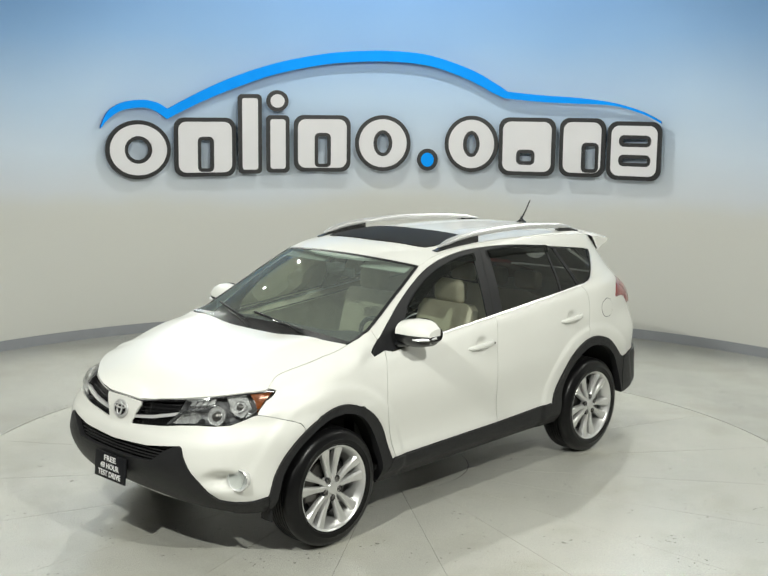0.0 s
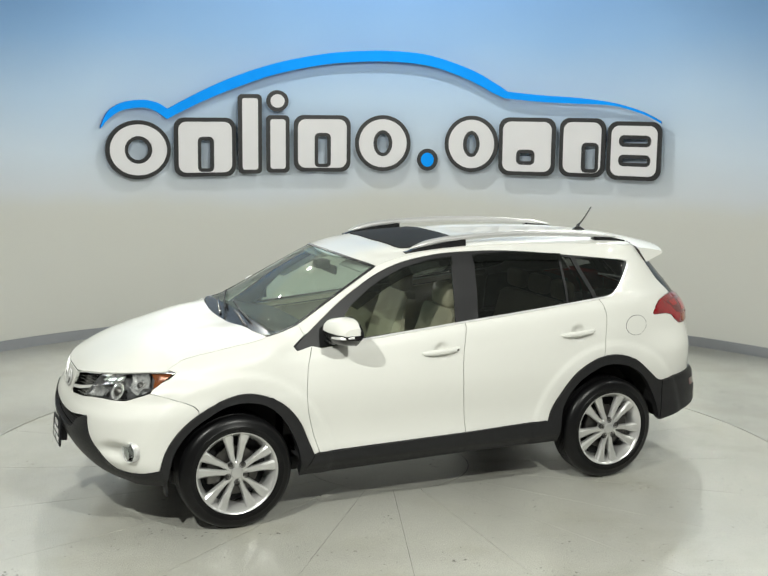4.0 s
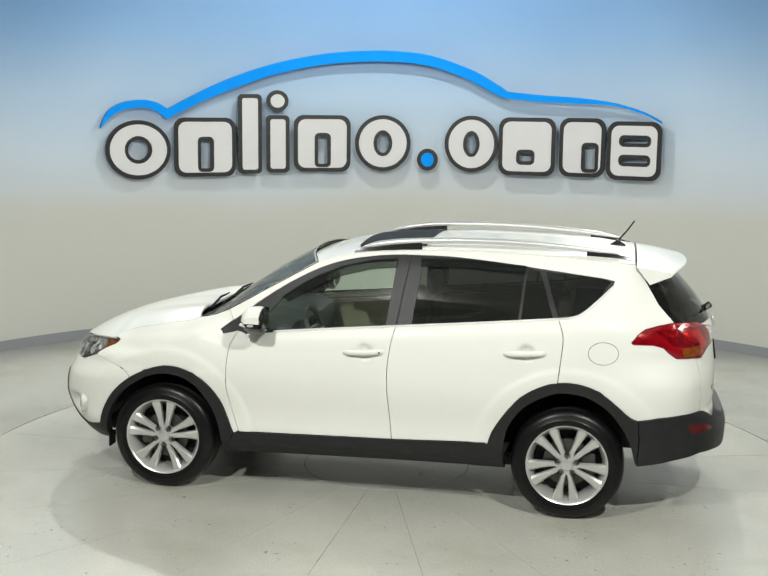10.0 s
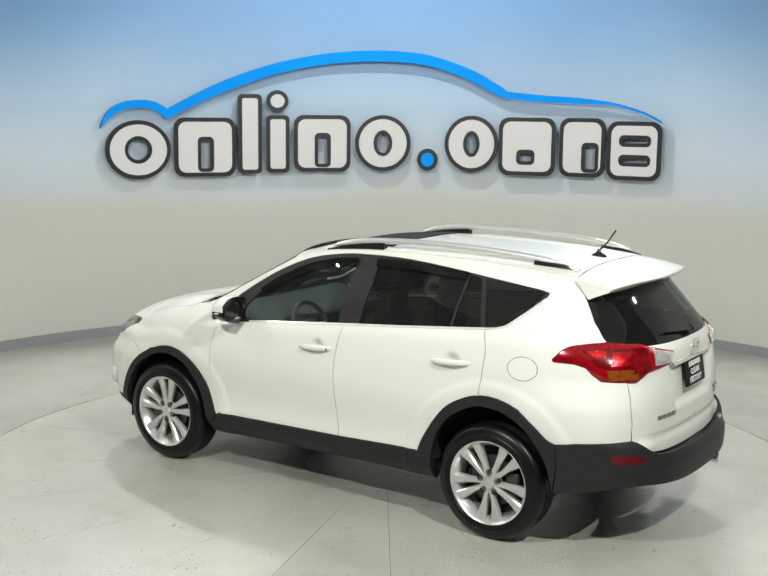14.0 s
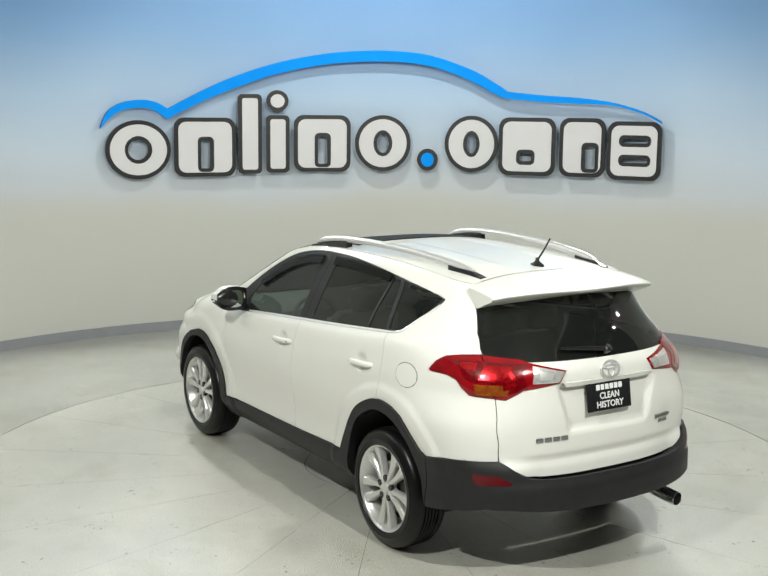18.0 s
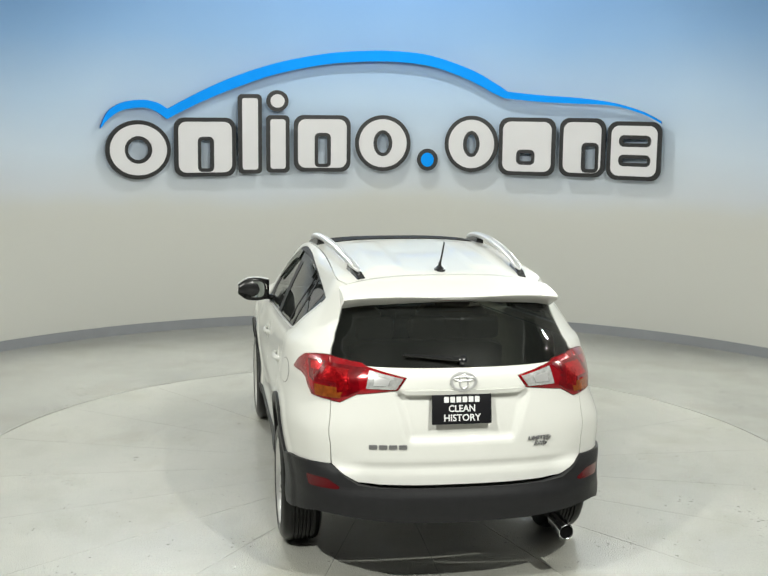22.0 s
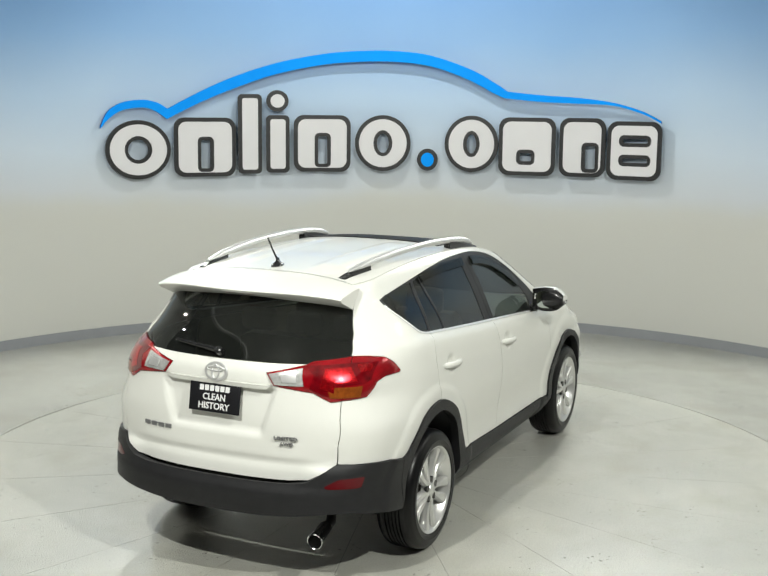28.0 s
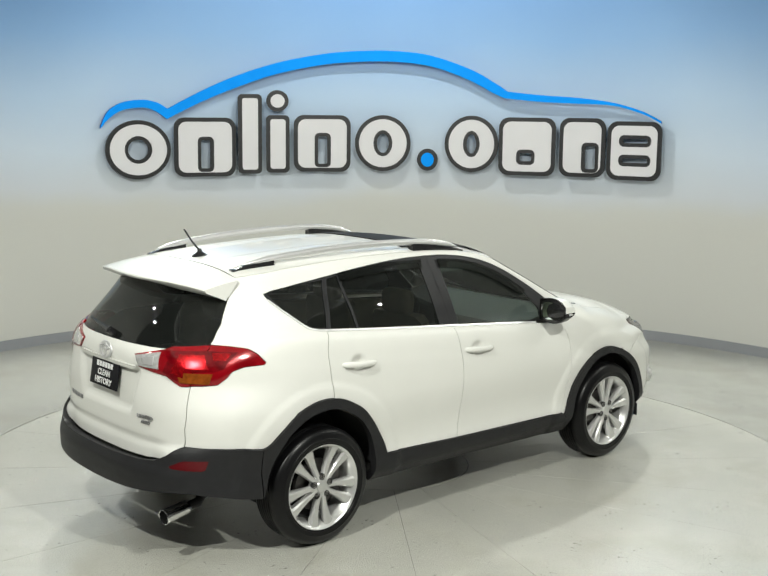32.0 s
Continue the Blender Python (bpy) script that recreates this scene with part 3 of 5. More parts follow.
BELT_LINE = [(-1.244, 1.262), (-0.852, 1.224), (-0.539, 1.195), (-0.226, 1.168), (0.272, 1.123), (0.582, 1.093)]
HOOD_EDGE = [(1.10, 1.148), (1.15, 1.130), (1.22, 1.115), (1.31, 1.102), (1.46, 1.070), (1.54, 1.051), (1.62, 1.028), (1.688, 1.001), (1.71, 0.983)]
LAMP_TOP = [(1.676, 0.974), (1.708, 0.976), (1.74, 0.973), (1.82, 0.967), (1.937, 0.949), (2.035, 0.931)]
ROOF_EDGE = [(-1.98, 1.535), (-1.72, 1.575), (-1.5, 1.595), (-1.1, 1.618), (-0.7, 1.628), (-0.3, 1.622), (0.0, 1.602), (0.2, 1.568), (0.33, 1.530)]
ROOF_MID = [(-2.06, 1.556), (-1.8, 1.608), (-1.6, 1.632), (-1.1, 1.660), (-0.7, 1.668), (-0.3, 1.662), (0.0, 1.640), (0.2, 1.610), (0.336, 1.578), (0.46, 1.540)]


def flank(pts):
    return [X(*p) for p in pts]


def roof(x, y):
    ze = interp(ROOF_EDGE, max(-1.98, min(0.33, x)))
    xe = max(-1.70, min(0.33, x))
    ye = side_y(xe, interp(ROOF_EDGE, xe))
    zc = interp(ROOF_MID, x)
    rib = 0.008 * ease(0.20, 0.225, abs(y)) * (1 - ease(0.355, 0.38, abs(y))) * ease(-0.45, -0.6, x) * (1 - ease(-1.45, -1.6, x))
    return Vector((x, y, zc + rib - (zc - ze) * min(1.6, abs(y) / ye) ** 3))


HOOD_MID = [(0.9, 1.21), (1.2, 1.192), (1.4, 1.166), (1.6, 1.122), (1.8, 1.068), (2.0, 0.992), (2.1, 0.933), (2.146, 0.891)]
HOOD_RIM = HOOD_EDGE[:-1] + [(1.712, 0.981), (1.74, 0.977), (1.82, 0.971), (1.937, 0.953), (2.035, 0.935), (2.105, 0.920), (2.138, 0.902), (2.145, 0.893)]


def rim_line(a, b, n=0):
    n = n or math.ceil((b - a) / 0.018)
    return [(a + (b - a) * i / n, interp(HOOD_RIM, a + (b - a) * i / n)) for i in range(n + 1)]


def hood(x, y):
    ze = interp(HOOD_RIM, min(2.1445, max(1.0, x)))
    ye = max(0.03, side_y(min(2.1445, max(1.0, x)), ze))
    zc = max(interp(HOOD_MID, x), ze)
    t = min(1.3, abs(y) / ye)
    # raised shoulders and a sunken middle towards the rear
    dip = 0.045 * (1 - ease(1.15, 2.0, x)) * (1 - ease(0.2, 0.78, t))
    return Vector((x, y, zc - (zc - ze) * t ** 2.7 - dip))


PILLAR_LINE = [(0.0, 1.10, 1.150), (0.11, 1.00, 1.170), (0.22, 0.90, 1.212), (0.60, 0.617, 1.371), (1.0, 0.33, 1.530)]


def pillar_line(v):
    return interp([(t, x) for t, x, z in PILLAR_LINE], v), interp([(t, z) for t, x, z in PILLAR_LINE], v)


def wind(s, v):
    """Windscreen: s across from -1 to 1 (left is 1), v from the base up."""
    xe, ze = pillar_line(min(1, max(0, v)))
    xc, zc = 1.150 + (0.452 - 1.150) * v, 1.118 + (1.574 - 1.118) * v + 0.030 * math.sin(math.pi * min(1, max(0, v)))
    w = 1 - abs(s) ** 2.2
    return Vector((xe + (xc - xe) * w, s * (side_y(xe, ze) - 0.003), ze + (zc - ze) * w))


def on_shell(at, off=0.0):
    u, z = at
    q = shell(u, z)
    nm = (shell(u + 0.004, z) - shell(u - 0.004, z)).cross(shell(u, z + 0.004) - shell(u, z - 0.004)).normalized()
    if nm.dot(q - Vector((0, 0, 0.75))) < 0:
        nm = -nm
    return q + nm * off, nm


def facing(q, nm, sg=1):
    q, nm = Vector((q.x, sg * q.y, q.z)), Vector((nm.x, sg * nm.y, nm.z))
    return Matrix.Translation(q) @ nm.to_track_quat("Z", "Y").to_matrix().to_4x4()


def lathe(prof, n=32):
    bm = bmesh.new()
    rows = [[bm.verts.new((r * math.cos(2 * math.pi * i / n), r * math.sin(2 * math.pi * i / n), z)) for i in range(n)] for r, z in prof]
    for p, q in zip(rows, rows[1:]):
        for i in range(n):
            bm.faces.new((p[i], p[(i + 1) % n], q[(i + 1) % n], q[i]))
    for r in (rows[0], rows[-1]):
        if (r[0].co - r[n // 2].co).length > 1e-4:
            bm.faces.new(r)
    return bm


def moved(bm, m):
    bmesh.ops.transform(bm, matrix=m, verts=bm.verts)
    return bm


def dish(parent, name, q, nm, rad, sg):
    bm = lathe([(rad * 1.12, 0.0), (rad * 1.10, 0.008), (rad, 0.006), (rad * 0.8, -0.012), (rad * 0.5, -0.022), (rad * 0.45, -0.006), (rad * 0.25, 0.008), (0.002, 0.010)], 28)
    bmesh.ops.transform(bm, matrix=facing(q, nm, sg), verts=bm.verts)
    return part(name, bm, REFLECTOR, parent, "chrome reflector bowl")


def body():
    arch_f, arch_r = flank(rounded(ARCH_F)), flank(rounded(ARCH_R))
    door_f, gap_b, gap_c = flank(rounded(DOOR_F)), flank(rounded(GAP_B)), flank(rounded(GAP_C))
    belt = flank(BELT_LINE)
    edge_pts = [(x, interp(ROOF_EDGE, x)) for x in [-1.70 + 0.1015 * i for i in range(21)]]
    # fender
    poly = arch_f[20:] + flank([(0.803, 0.425)]) + door_f[::-1][1:] + flank([(0.90, 1.062), (0.925, 1.058), (0.945, 1.085), (0.868, 1.145), (0.897, 1.210), (1.0, 1.170)]) + flank(rim_line(1.10, 1.706)) + flank([(1.676, 0.977), (1.668, 0.970), (1.745, 0.922), (1.828, 0.868), (1.736, 0.842), (1.656, 0.816), (1.588, 0.789), (1.562, 0.760)])
    both("fender", poly, shell, PAINT, car, gap=0.0014, step=0.024)
    # doors
    poly = door_f + gap_b[::-1] + flank([(-0.226, 1.160), (0.272, 1.115), (0.582, 1.085), (0.767, 1.066)])
    both("front_door", poly, shell, PAINT, car, step=0.019)
    poly = gap_b + flank([(-0.817, 0.458)]) + arch_r[:27] + gap_c[::-1] + flank([(-1.244, 1.254), (-0.852, 1.216), (-0.539, 1.187), (-0.226, 1.160)])
    both("rear_door", poly, shell, PAINT, car, step=0.019)
    # flank frame: quarter panel, D pillar, cant rail and A pillar
    poly = arch_r[27:] + flank([(-1.862, 0.677), (-2.0, 0.690)]) + [T(0.676, 0.698), T(0.679, 0.797), T(0.682, 0.929), T(0.677, 1.030)]
    poly += flank([(-2.043, 1.031), (-1.966, 1.035), (-1.913, 1.072), (-1.880, 1.104), (-1.815, 1.121), (-1.700, 1.124), (-1.691, 1.135), (-1.727, 1.179), (-1.777, 1.214), (-1.860, 1.230)])
    poly += [T(0.660, 1.240), T(0.627, 1.341), T(0.575, 1.486)] + flank(edge_pts)
    poly += [X(*pillar_line(1 - 0.078 * t)) for t in range(1, 11)] + [X(0.868, 1.145)]
    poly += flank([p for p in rounded(DLO_TOP) if p[0] < 0.86] + rounded(DLO_END)) + gap_c
    both("quarter_panel", poly, shell, PAINT, car, step=0.024)
    # roof and hood
    half = [(x, side_y(x, z)) for x, z in edge_pts]
    poly = half + [(0.40, 0.42), (0.445, 0.2), (0.455, 0.0), (0.445, -0.2), (0.40, -0.42)] + [(x, -y) for x, y in half[::-1]]
    skin("roof_panel", poly, roof, PAINT, car, step=0.028)
    rim = rim_line(1.10, 2.1445)
    half = [(x, side_y(x, z)) for x, z in rim]
    poly = half + [(x, -y) for x, y in half[::-1]] + [(1.150, -0.6), (1.174, -0.45), (1.190, -0.3), (1.200, 0.0), (1.190, 0.3), (1.174, 0.45), (1.150, 0.6)]
    skin("hood", poly, hood, PAINT, car, step=0.04, gap=0.0014)
    # front bumper, white
    seam = flank([(1.828, 0.867), (1.736, 0.842), (1.656, 0.816), (1.588, 0.789), (1.562, 0.760)])
    half = [N(0.162, 0.884), N(0.108, 0.752), N(0.385, 0.786), N(0.48, 0.802), N(0.58, 0.812), N(0.66, 0.812), N(0.72, 0.817), N(0.76, 0.840)] + seam + arch_f[:21][::-1]
    edge = [N(0.69, 0.40), N(0.66, 0.445), N(0.635, 0.51), N(0.59, 0.59), N(0.562, 0.645), N(0.545, 0.690)]
    half += flank([(1.87, 0.388), (1.95, 0.385)]) + edge + [N(0.53, 0.701), N(0.3, 0.668)]
    poly = [N(0, 0.888)] + half + [N(0, 0.652)] + [(-u, z) for u, z in half[::-1]]
    skin("front_bumper", poly, shell, PAINT, car, step=0.024, gap=0.0014)
    # front bumper, lower black guard
    half = [N(0.25, 0.587), N(0.355, 0.597), N(0.44, 0.665), N(0.505, 0.699), N(0.53, 0.699)] + edge[::-1] + flank([(1.95, 0.383), (1.87, 0.386), (1.79, 0.403), (1.745, 0.300), (1.80, 0.292), (1.90, 0.300)]) + [N(0.68, 0.312), N(0.5, 0.350), N(0.3, 0.378)]
    poly = [N(0, 0.582)] + half + [N(0, 0.392)] + [(-u, z) for u, z in half[::-1]]
    skin("bumper_guard", poly, shell, CLAD, car, off=0.008, lip=0.03, label="grey-black plastic front guard", step=0.03)
    poly = [N(0.46, 0.352), N(0.3, 0.374), N(0, 0.388), N(-0.3, 0.374), N(-0.46, 0.352), N(-0.3, 0.350), N(0, 0.362), N(0.3, 0.350)]
    skin("skid_strip", poly, shell, SATIN, car, "satin grey strip under the guard", off=0.002, lip=0.02, gap=0)
    # lower grille and upper grille
    half = [N(0.3, 0.668), N(0.53, 0.701), N(0.505, 0.699), N(0.44, 0.665), N(0.355, 0.597), N(0.25, 0.587)]
    poly = [N(0, 0.652)] + half + [N(0, 0.582)] + [(-u, z) for u, z in half[::-1]]
    skin("lower_grille", poly, shell, GLOSSBLACK, car, off=-0.05, lip=-0.04, gap=-0.004)
    for z in (0.602, 0.620, 0.638, 0.656):
        w = 0.35 + (z - 0.602) * 1.2
        skin("grille_slat", [N(w, z - 0.002), N(w, z + 0.004), N(0, z - 0.004), N(-w, z + 0.004), N(-w, z - 0.002), N(0, z - 0.010)], shell, DARK, car, off=-0.022, lip=0.02, gap=0)
    poly = [N(0.164, 0.884), N(0.30, 0.914), N(0.44, 0.930), N(0.385, 0.788), N(0.11, 0.753)]
    both("grille", poly, shell, GLOSSBLACK, car, off=-0.045, lip=-0.038, gap=-0.003)
    for k in range(6):
        t_ = (k + 0.5) / 6
        a, b = 0.115 + 0.05 * t_, 0.390 + 0.045 * t_
        za, zb = 0.757 + 0.125 * t_, 0.790 + 0.130 * t_
        both("grille_slat", [N(a, za), N(b, zb), N(b, zb + 0.003), N(a, za + 0.003)], shell, GLOSSBLACK, car, off=-0.024, lip=0.012, gap=0)
    both("grille_bar", [N(0.112, 0.800), N(0.28, 0.828), N(0.46, 0.870), N(0.44, 0.848), N(0.28, 0.809), N(0.112, 0.784)], shell, BRIGHT, car, "chrome grille bar", off=-0.004, lip=0.02, gap=0)
    both("grille_edge", [N(0.0, 0.889), N(0.164, 0.889), N(0.30, 0.916), N(0.44, 0.932), N(0.44, 0.927), N(0.30, 0.910), N(0.164, 0.883), N(0.0, 0.884)], shell, CHROME, car, "thin chrome strip under the hood", off=-0.002, lip=0.02, gap=0)
    # headlamp
    poly = [N(0.445, 0.929)] + flank(LAMP_TOP[::-1]) + flank([(1.668, 0.971), (1.745, 0.923), (1.828, 0.869)]) + [N(0.76, 0.842), N(0.72, 0.819), N(0.66, 0.814), N(0.58, 0.814), N(0.48, 0.804), N(0.387, 0.789)]
    for ob, sg in zip(both("headlamp", poly, shell, BEZEL, car, "clear headlamp with dark bezel and amber corner", off=-0.06, lip=-0.056), (1, -1)):
        kw = dict(mirror=sg < 0)
        lens = skin("lens", poly, shell, LENS, ob, off=0.002, lip=0.0, gap=0.003, **kw)
        lens.visible_shadow = False
        skin("indicator", flank([(1.684, 0.970), (1.805, 0.962), (1.790, 0.930), (1.820, 0.880), (1.745, 0.927)]), shell, FRONTAMBER, ob, "amber indicator", off=-0.010, lip=0.02, gap=0.002, **kw)
        skin("trim", flank(LAMP_TOP) + [N(0.45, 0.924)] + flank([(x, z - 0.008) for x, z in LAMP_TOP[::-1]]), shell, CHROME, ob, "chrome edge", off=-0.006, lip=0.01, gap=0.001, **kw)
        skin("trim", [N(0.395, 0.798), N(0.46, 0.875), N(0.53, 0.904), N(0.61, 0.922), N(0.61, 0.913), N(0.54, 0.893), N(0.47, 0.864), N(0.42, 0.800)], shell, CHROME, ob, "chrome blade", off=-0.016, lip=0.02, gap=0, **kw)
        for k in range(4):
            y = 0.480 + 0.027 * k
            skin("light_bar", [N(y, 0.926 + 0.004 * k), N(y + 0.020, 0.929 + 0.004 * k), N(y + 0.020, 0.914 + 0.003 * k), N(y, 0.911 + 0.003 * k)], shell, REFLECTOR, ob, off=-0.020, lip=0.02, gap=0, **kw)
        skin("reflector", [N(0.43, 0.806), N(0.48, 0.860), N(0.555, 0.885), N(0.59, 0.855), N(0.57, 0.820)], shell, REFLECTOR, ob, "faceted chrome reflector", off=-0.032, lip=-0.02, gap=0, **kw)
        skin("reflector", flank([(1.815, 0.960), (1.900, 0.950), (1.925, 0.90), (1.90, 0.852), (1.84, 0.868), (1.812, 0.935)]), shell, REFLECTOR, ob, "faceted chrome reflector", off=-0.034, lip=-0.02, gap=0, **kw)
        for at, rad in ((N(0.655, 0.873), 0.048), (X(1.868, 0.915), 0.034)):
            q, nm = on_shell(at, -0.022)
            nm = (nm + Vector((0.5, 0, 0))).normalized()
            dish(ob, "bowl", q, nm, rad, sg)
            part("projector", moved(lathe([(rad * 0.62, -0.012), (rad * 0.60, 0.004), (rad * 0.4, 0.014), (rad * 0.2, 0.018), (0.001, 0.019)], 24), facing(q, nm, sg)), STEEL, ob, "grey projector lens")
    # cladding
    both("front_arch_trim", arch_f + flank(rounded(ARCH_F_IN, n=4)[::-1]), shell, CLAD, car, off=0.014, lip=0.05, gap=0)
    both("rear_arch_trim", arch_r + flank(rounded(ARCH_R_IN, n=4)[::-1]), shell, CLAD, car, off=0.014, lip=0.05, gap=0)
    poly = flank([(0.835, 0.408), (0.802, 0.417), (-0.217, 0.438), (-0.817, 0.456), (-0.835, 0.450), (-0.945, 0.300), (-0.220, 0.295), (0.80, 0.275), (0.912, 0.275)])
    both("sill", poly, shell, CLAD, car, off=0.013, lip=0.05, gap=0, step=0.022)
    both("sill_gap", flank([(-0.214, 0.434), (-0.219, 0.434), (-0.226, 0.300), (-0.221, 0.300)]), shell, DARK, car, off=0.0138, lip=0.0, gap=0)
    # tail
    half = [T(0.660, 1.240), T(0.640, 1.236), T(0.512, 1.225), T(0.490, 1.211)]
    low = [T(0.297, 1.163), T(0.342, 1.099), T(0.547, 1.073), T(0.631, 1.024), T(0.677, 1.027), T(0.682, 0.929), T(0.679, 0.797), T(0.674, 0.698), T(0.610, 0.650), T(0.543, 0.614), T(0.440, 0.602), T(0.236, 0.598)]
    mir = lambda ps: [(2 * U3 - u, z) for u, z in ps[::-1]]
    poly = [half[-1]] + low + [T(0, 0.597)] + mir(low) + [mir(half)[0]] + [T(0, 1.211)]
    skin("tailgate", poly, gate, PAINT, car, step=0.02)
    poly = [T(0.575, 1.486), T(0.627, 1.341)] + half + [T(0, 1.213)] + mir(half) + [T(-0.627, 1.341), T(-0.575, 1.486), T(-0.4, 1.515), T(0, 1.525), T(0.4, 1.515)]
    skin("rear_window", poly, shell, PRIVACY, car, lip=0.0, off=-0.004)
    poly = flank([(-1.700, 1.124), (-1.691, 1.135), (-1.727, 1.179), (-1.777, 1.214), (-1.860, 1.230)]) + [T(0.665, 1.238), T(0.677, 1.16), T(0.677, 1.030)] + flank([(-2.043, 1.031), (-1.966, 1.035), (-1.913, 1.072), (-1.880, 1.104), (-1.815, 1.121)])
    for ob, sg in zip(both("tail_lamp", poly, shell, REDLENS, car, "glossy red tail lamp wrapping the corner", off=0.004, crown=0.006, lip=0.03, step=0.020, gap=0.0012), (1, -1)):
        skin("indicator", flank([(-1.985, 1.096), (-2.120, 1.100), (-2.118, 1.046), (-2.005, 1.042)]), shell, AMBER, ob, "amber indicator", off=0.0124, lip=0.006, step=0.02, mirror=sg < 0, gap=0)
        skin("chamber", flank([(-1.830, 1.196), (-1.965, 1.205), (-2.125, 1.200), (-2.125, 1.108), (-1.975, 1.104), (-1.925, 1.118)]), shell, REDDEEP, ob, "deep red lamp chamber", off=0.0116, lip=0.004, step=0.02, mirror=sg < 0, gap=0)
        skin("facet_panel", flank([(-1.990, 1.186), (-2.090, 1.186), (-2.090, 1.120), (-2.000, 1.118)]), shell, REDFACET, ob, "bright red faceted reflector", off=0.0128, lip=0.004, step=0.02, mirror=sg < 0, gap=0)
        skin("facet_panel", flank([(-1.865, 1.190), (-1.955, 1.196), (-1.965, 1.160), (-1.905, 1.158)]), shell, REDFACET, ob, "bright red faceted reflector", off=0.0128, lip=0.004, step=0.02, mirror=sg < 0, gap=0)
    poly = [T(0.676, 1.16), T(0.664, 1.238), T(0.512, 1.225), T(0.490, 1.211), T(0.297, 1.163), T(0.342, 1.099), T(0.547, 1.073), T(0.631, 1.024), T(0.676, 1.029)]
    for ob, sg in zip(both("gate_lamp", poly, shell, REDLENS, car, "glossy red tail lamp with clear reversing lamp", off=0.004, crown=0.006, lip=0.03, step=0.020, gap=0.0012), (1, -1)):
        skin("reversing_lamp", [T(0.478, 1.190), T(0.312, 1.158), T(0.350, 1.106), T(0.500, 1.106)], shell, REVERSE, ob, "clear reversing lamp", off=0.0128, crown=0.003, lip=0.012, step=0.02, mirror=sg < 0, gap=0)
        skin("bulb_housing", [T(0.455, 1.166), T(0.378, 1.152), T(0.392, 1.122), T(0.462, 1.122)], shell, SATIN, ob, "grey bulb housing", off=0.0170, lip=0.006, step=0.02, mirror=sg < 0, gap=0)
        skin("chamber", [T(0.652, 1.205), T(0.545, 1.195), T(0.530, 1.095), T(0.590, 1.062), T(0.655, 1.050)], shell, REDDEEP, ob, "deep red lamp chamber", off=0.0116, lip=0.004, step=0.02, mirror=sg < 0, gap=0)
        skin("facet_panel", [T(0.640, 1.188), T(0.585, 1.182), T(0.575, 1.095), T(0.640, 1.072)], shell, REDFACET, ob, "bright red faceted reflector", off=0.0128, lip=0.004, step=0.02, mirror=sg < 0, gap=0)
    half = flank([(-1.755, 0.659), (-1.862, 0.677), (-2.0, 0.690)]) + [T(0.676, 0.698), T(0.610, 0.648), T(0.543, 0.611), T(0.440, 0.600), T(0.236, 0.596)]
    low = flank([(-1.752, 0.376), (-1.849, 0.392), (-1.947, 0.412), (-2.05, 0.432)]) + [T(0.74, 0.450), T(0.64, 0.450), T(0.50, 0.438), T(0.34, 0.427)]
    poly = half + [T(0, 0.595)] + mir(half) + [(2 * U3 - u, z) for u, z in low] + [T(0, 0.420)] + low[::-1]
    skin("rear_bumper", poly, shell, CLAD, car, off=0.015, lip=0.06, gap=0, step=0.024)
    # windows
    poly = flank([(0.900, 1.060), (0.925, 1.062), (0.935, 1.082)]) + flank(rounded(DLO_TOP)) + flank(rounded(DLO_END)) + belt + flank([(0.767, 1.070)])
    panes = []
    for pane, pts, m, note in (("front_door_glass", [(0.655, 1.098), (0.648, 1.178), (0.545, 1.296), (0.40, 1.396), (0.26, 1.464), (0.12, 1.514), (-0.036, 1.545), (-0.197, 1.557), (-0.157, 1.162)], FRONTGLASS, ""),
                               ("rear_door_glass", [(-0.326, 1.182), (-0.368, 1.560), (-0.669, 1.565), (-1.018, 1.540), (-0.996, 1.240)], PRIVACY, "dark tinted glass"),
                               ("vent_glass", [(-1.015, 1.242), (-1.038, 1.538), (-1.114, 1.525), (-1.210, 1.262)], PRIVACY, "dark tinted glass"),
                               ("quarter_glass", [(-1.150, 1.522), (-1.350, 1.508), (-1.555, 1.478), (-1.494, 1.392), (-1.404, 1.316), (-1.36, 1.292), (-1.323, 1.280), (-1.240, 1.272)], PRIVACY, "dark tinted glass")):
        panes.append(flank(pts))
        for p in both(pane, flank(pts), shell, m, car, note, off=-0.004, lip=0.0, gap=-0.001):
            p.visible_shadow = m is not FRONTGLASS
    both("window_surround", poly, shell, PILLAR, car, "satin black window frames and pillars", off=-0.001, lip=0.012, holes=panes, gap=0.001)
    # shut lines in the frames
    both("pillar_gap", flank([(-0.222, 1.175), (-0.284, 1.588), (-0.292, 1.588), (-0.230, 1.175)]), shell, DARK, car, off=0.0006, lip=0.0, gap=0)
    both("pillar_gap", flank([(-1.226, 1.268), (-1.128, 1.530), (-1.134, 1.530), (-1.232, 1.268)]), shell, DARK, car, off=0.0006, lip=0.0, gap=0)
    # bright belt strip
    low = [(x, z - 0.011) for x, z in BELT_LINE]
    both("belt_strip", flank(BELT_LINE) + flank(low[::-1]), shell, BRIGHT, car, "bright chrome belt strip", off=0.006, lip=0.006, gap=0)
    end = rounded(DLO_END[1:])
    wide = [(x - 0.008, z - 0.008) for x, z in end]
    both("glass_strip", flank(end + [(-1.244, 1.262)]) + flank([(-1.244, 1.252)] + wide[::-1]), shell, BRIGHT, car, "bright chrome strip round the glass", off=0.005, lip=0.005, gap=0)
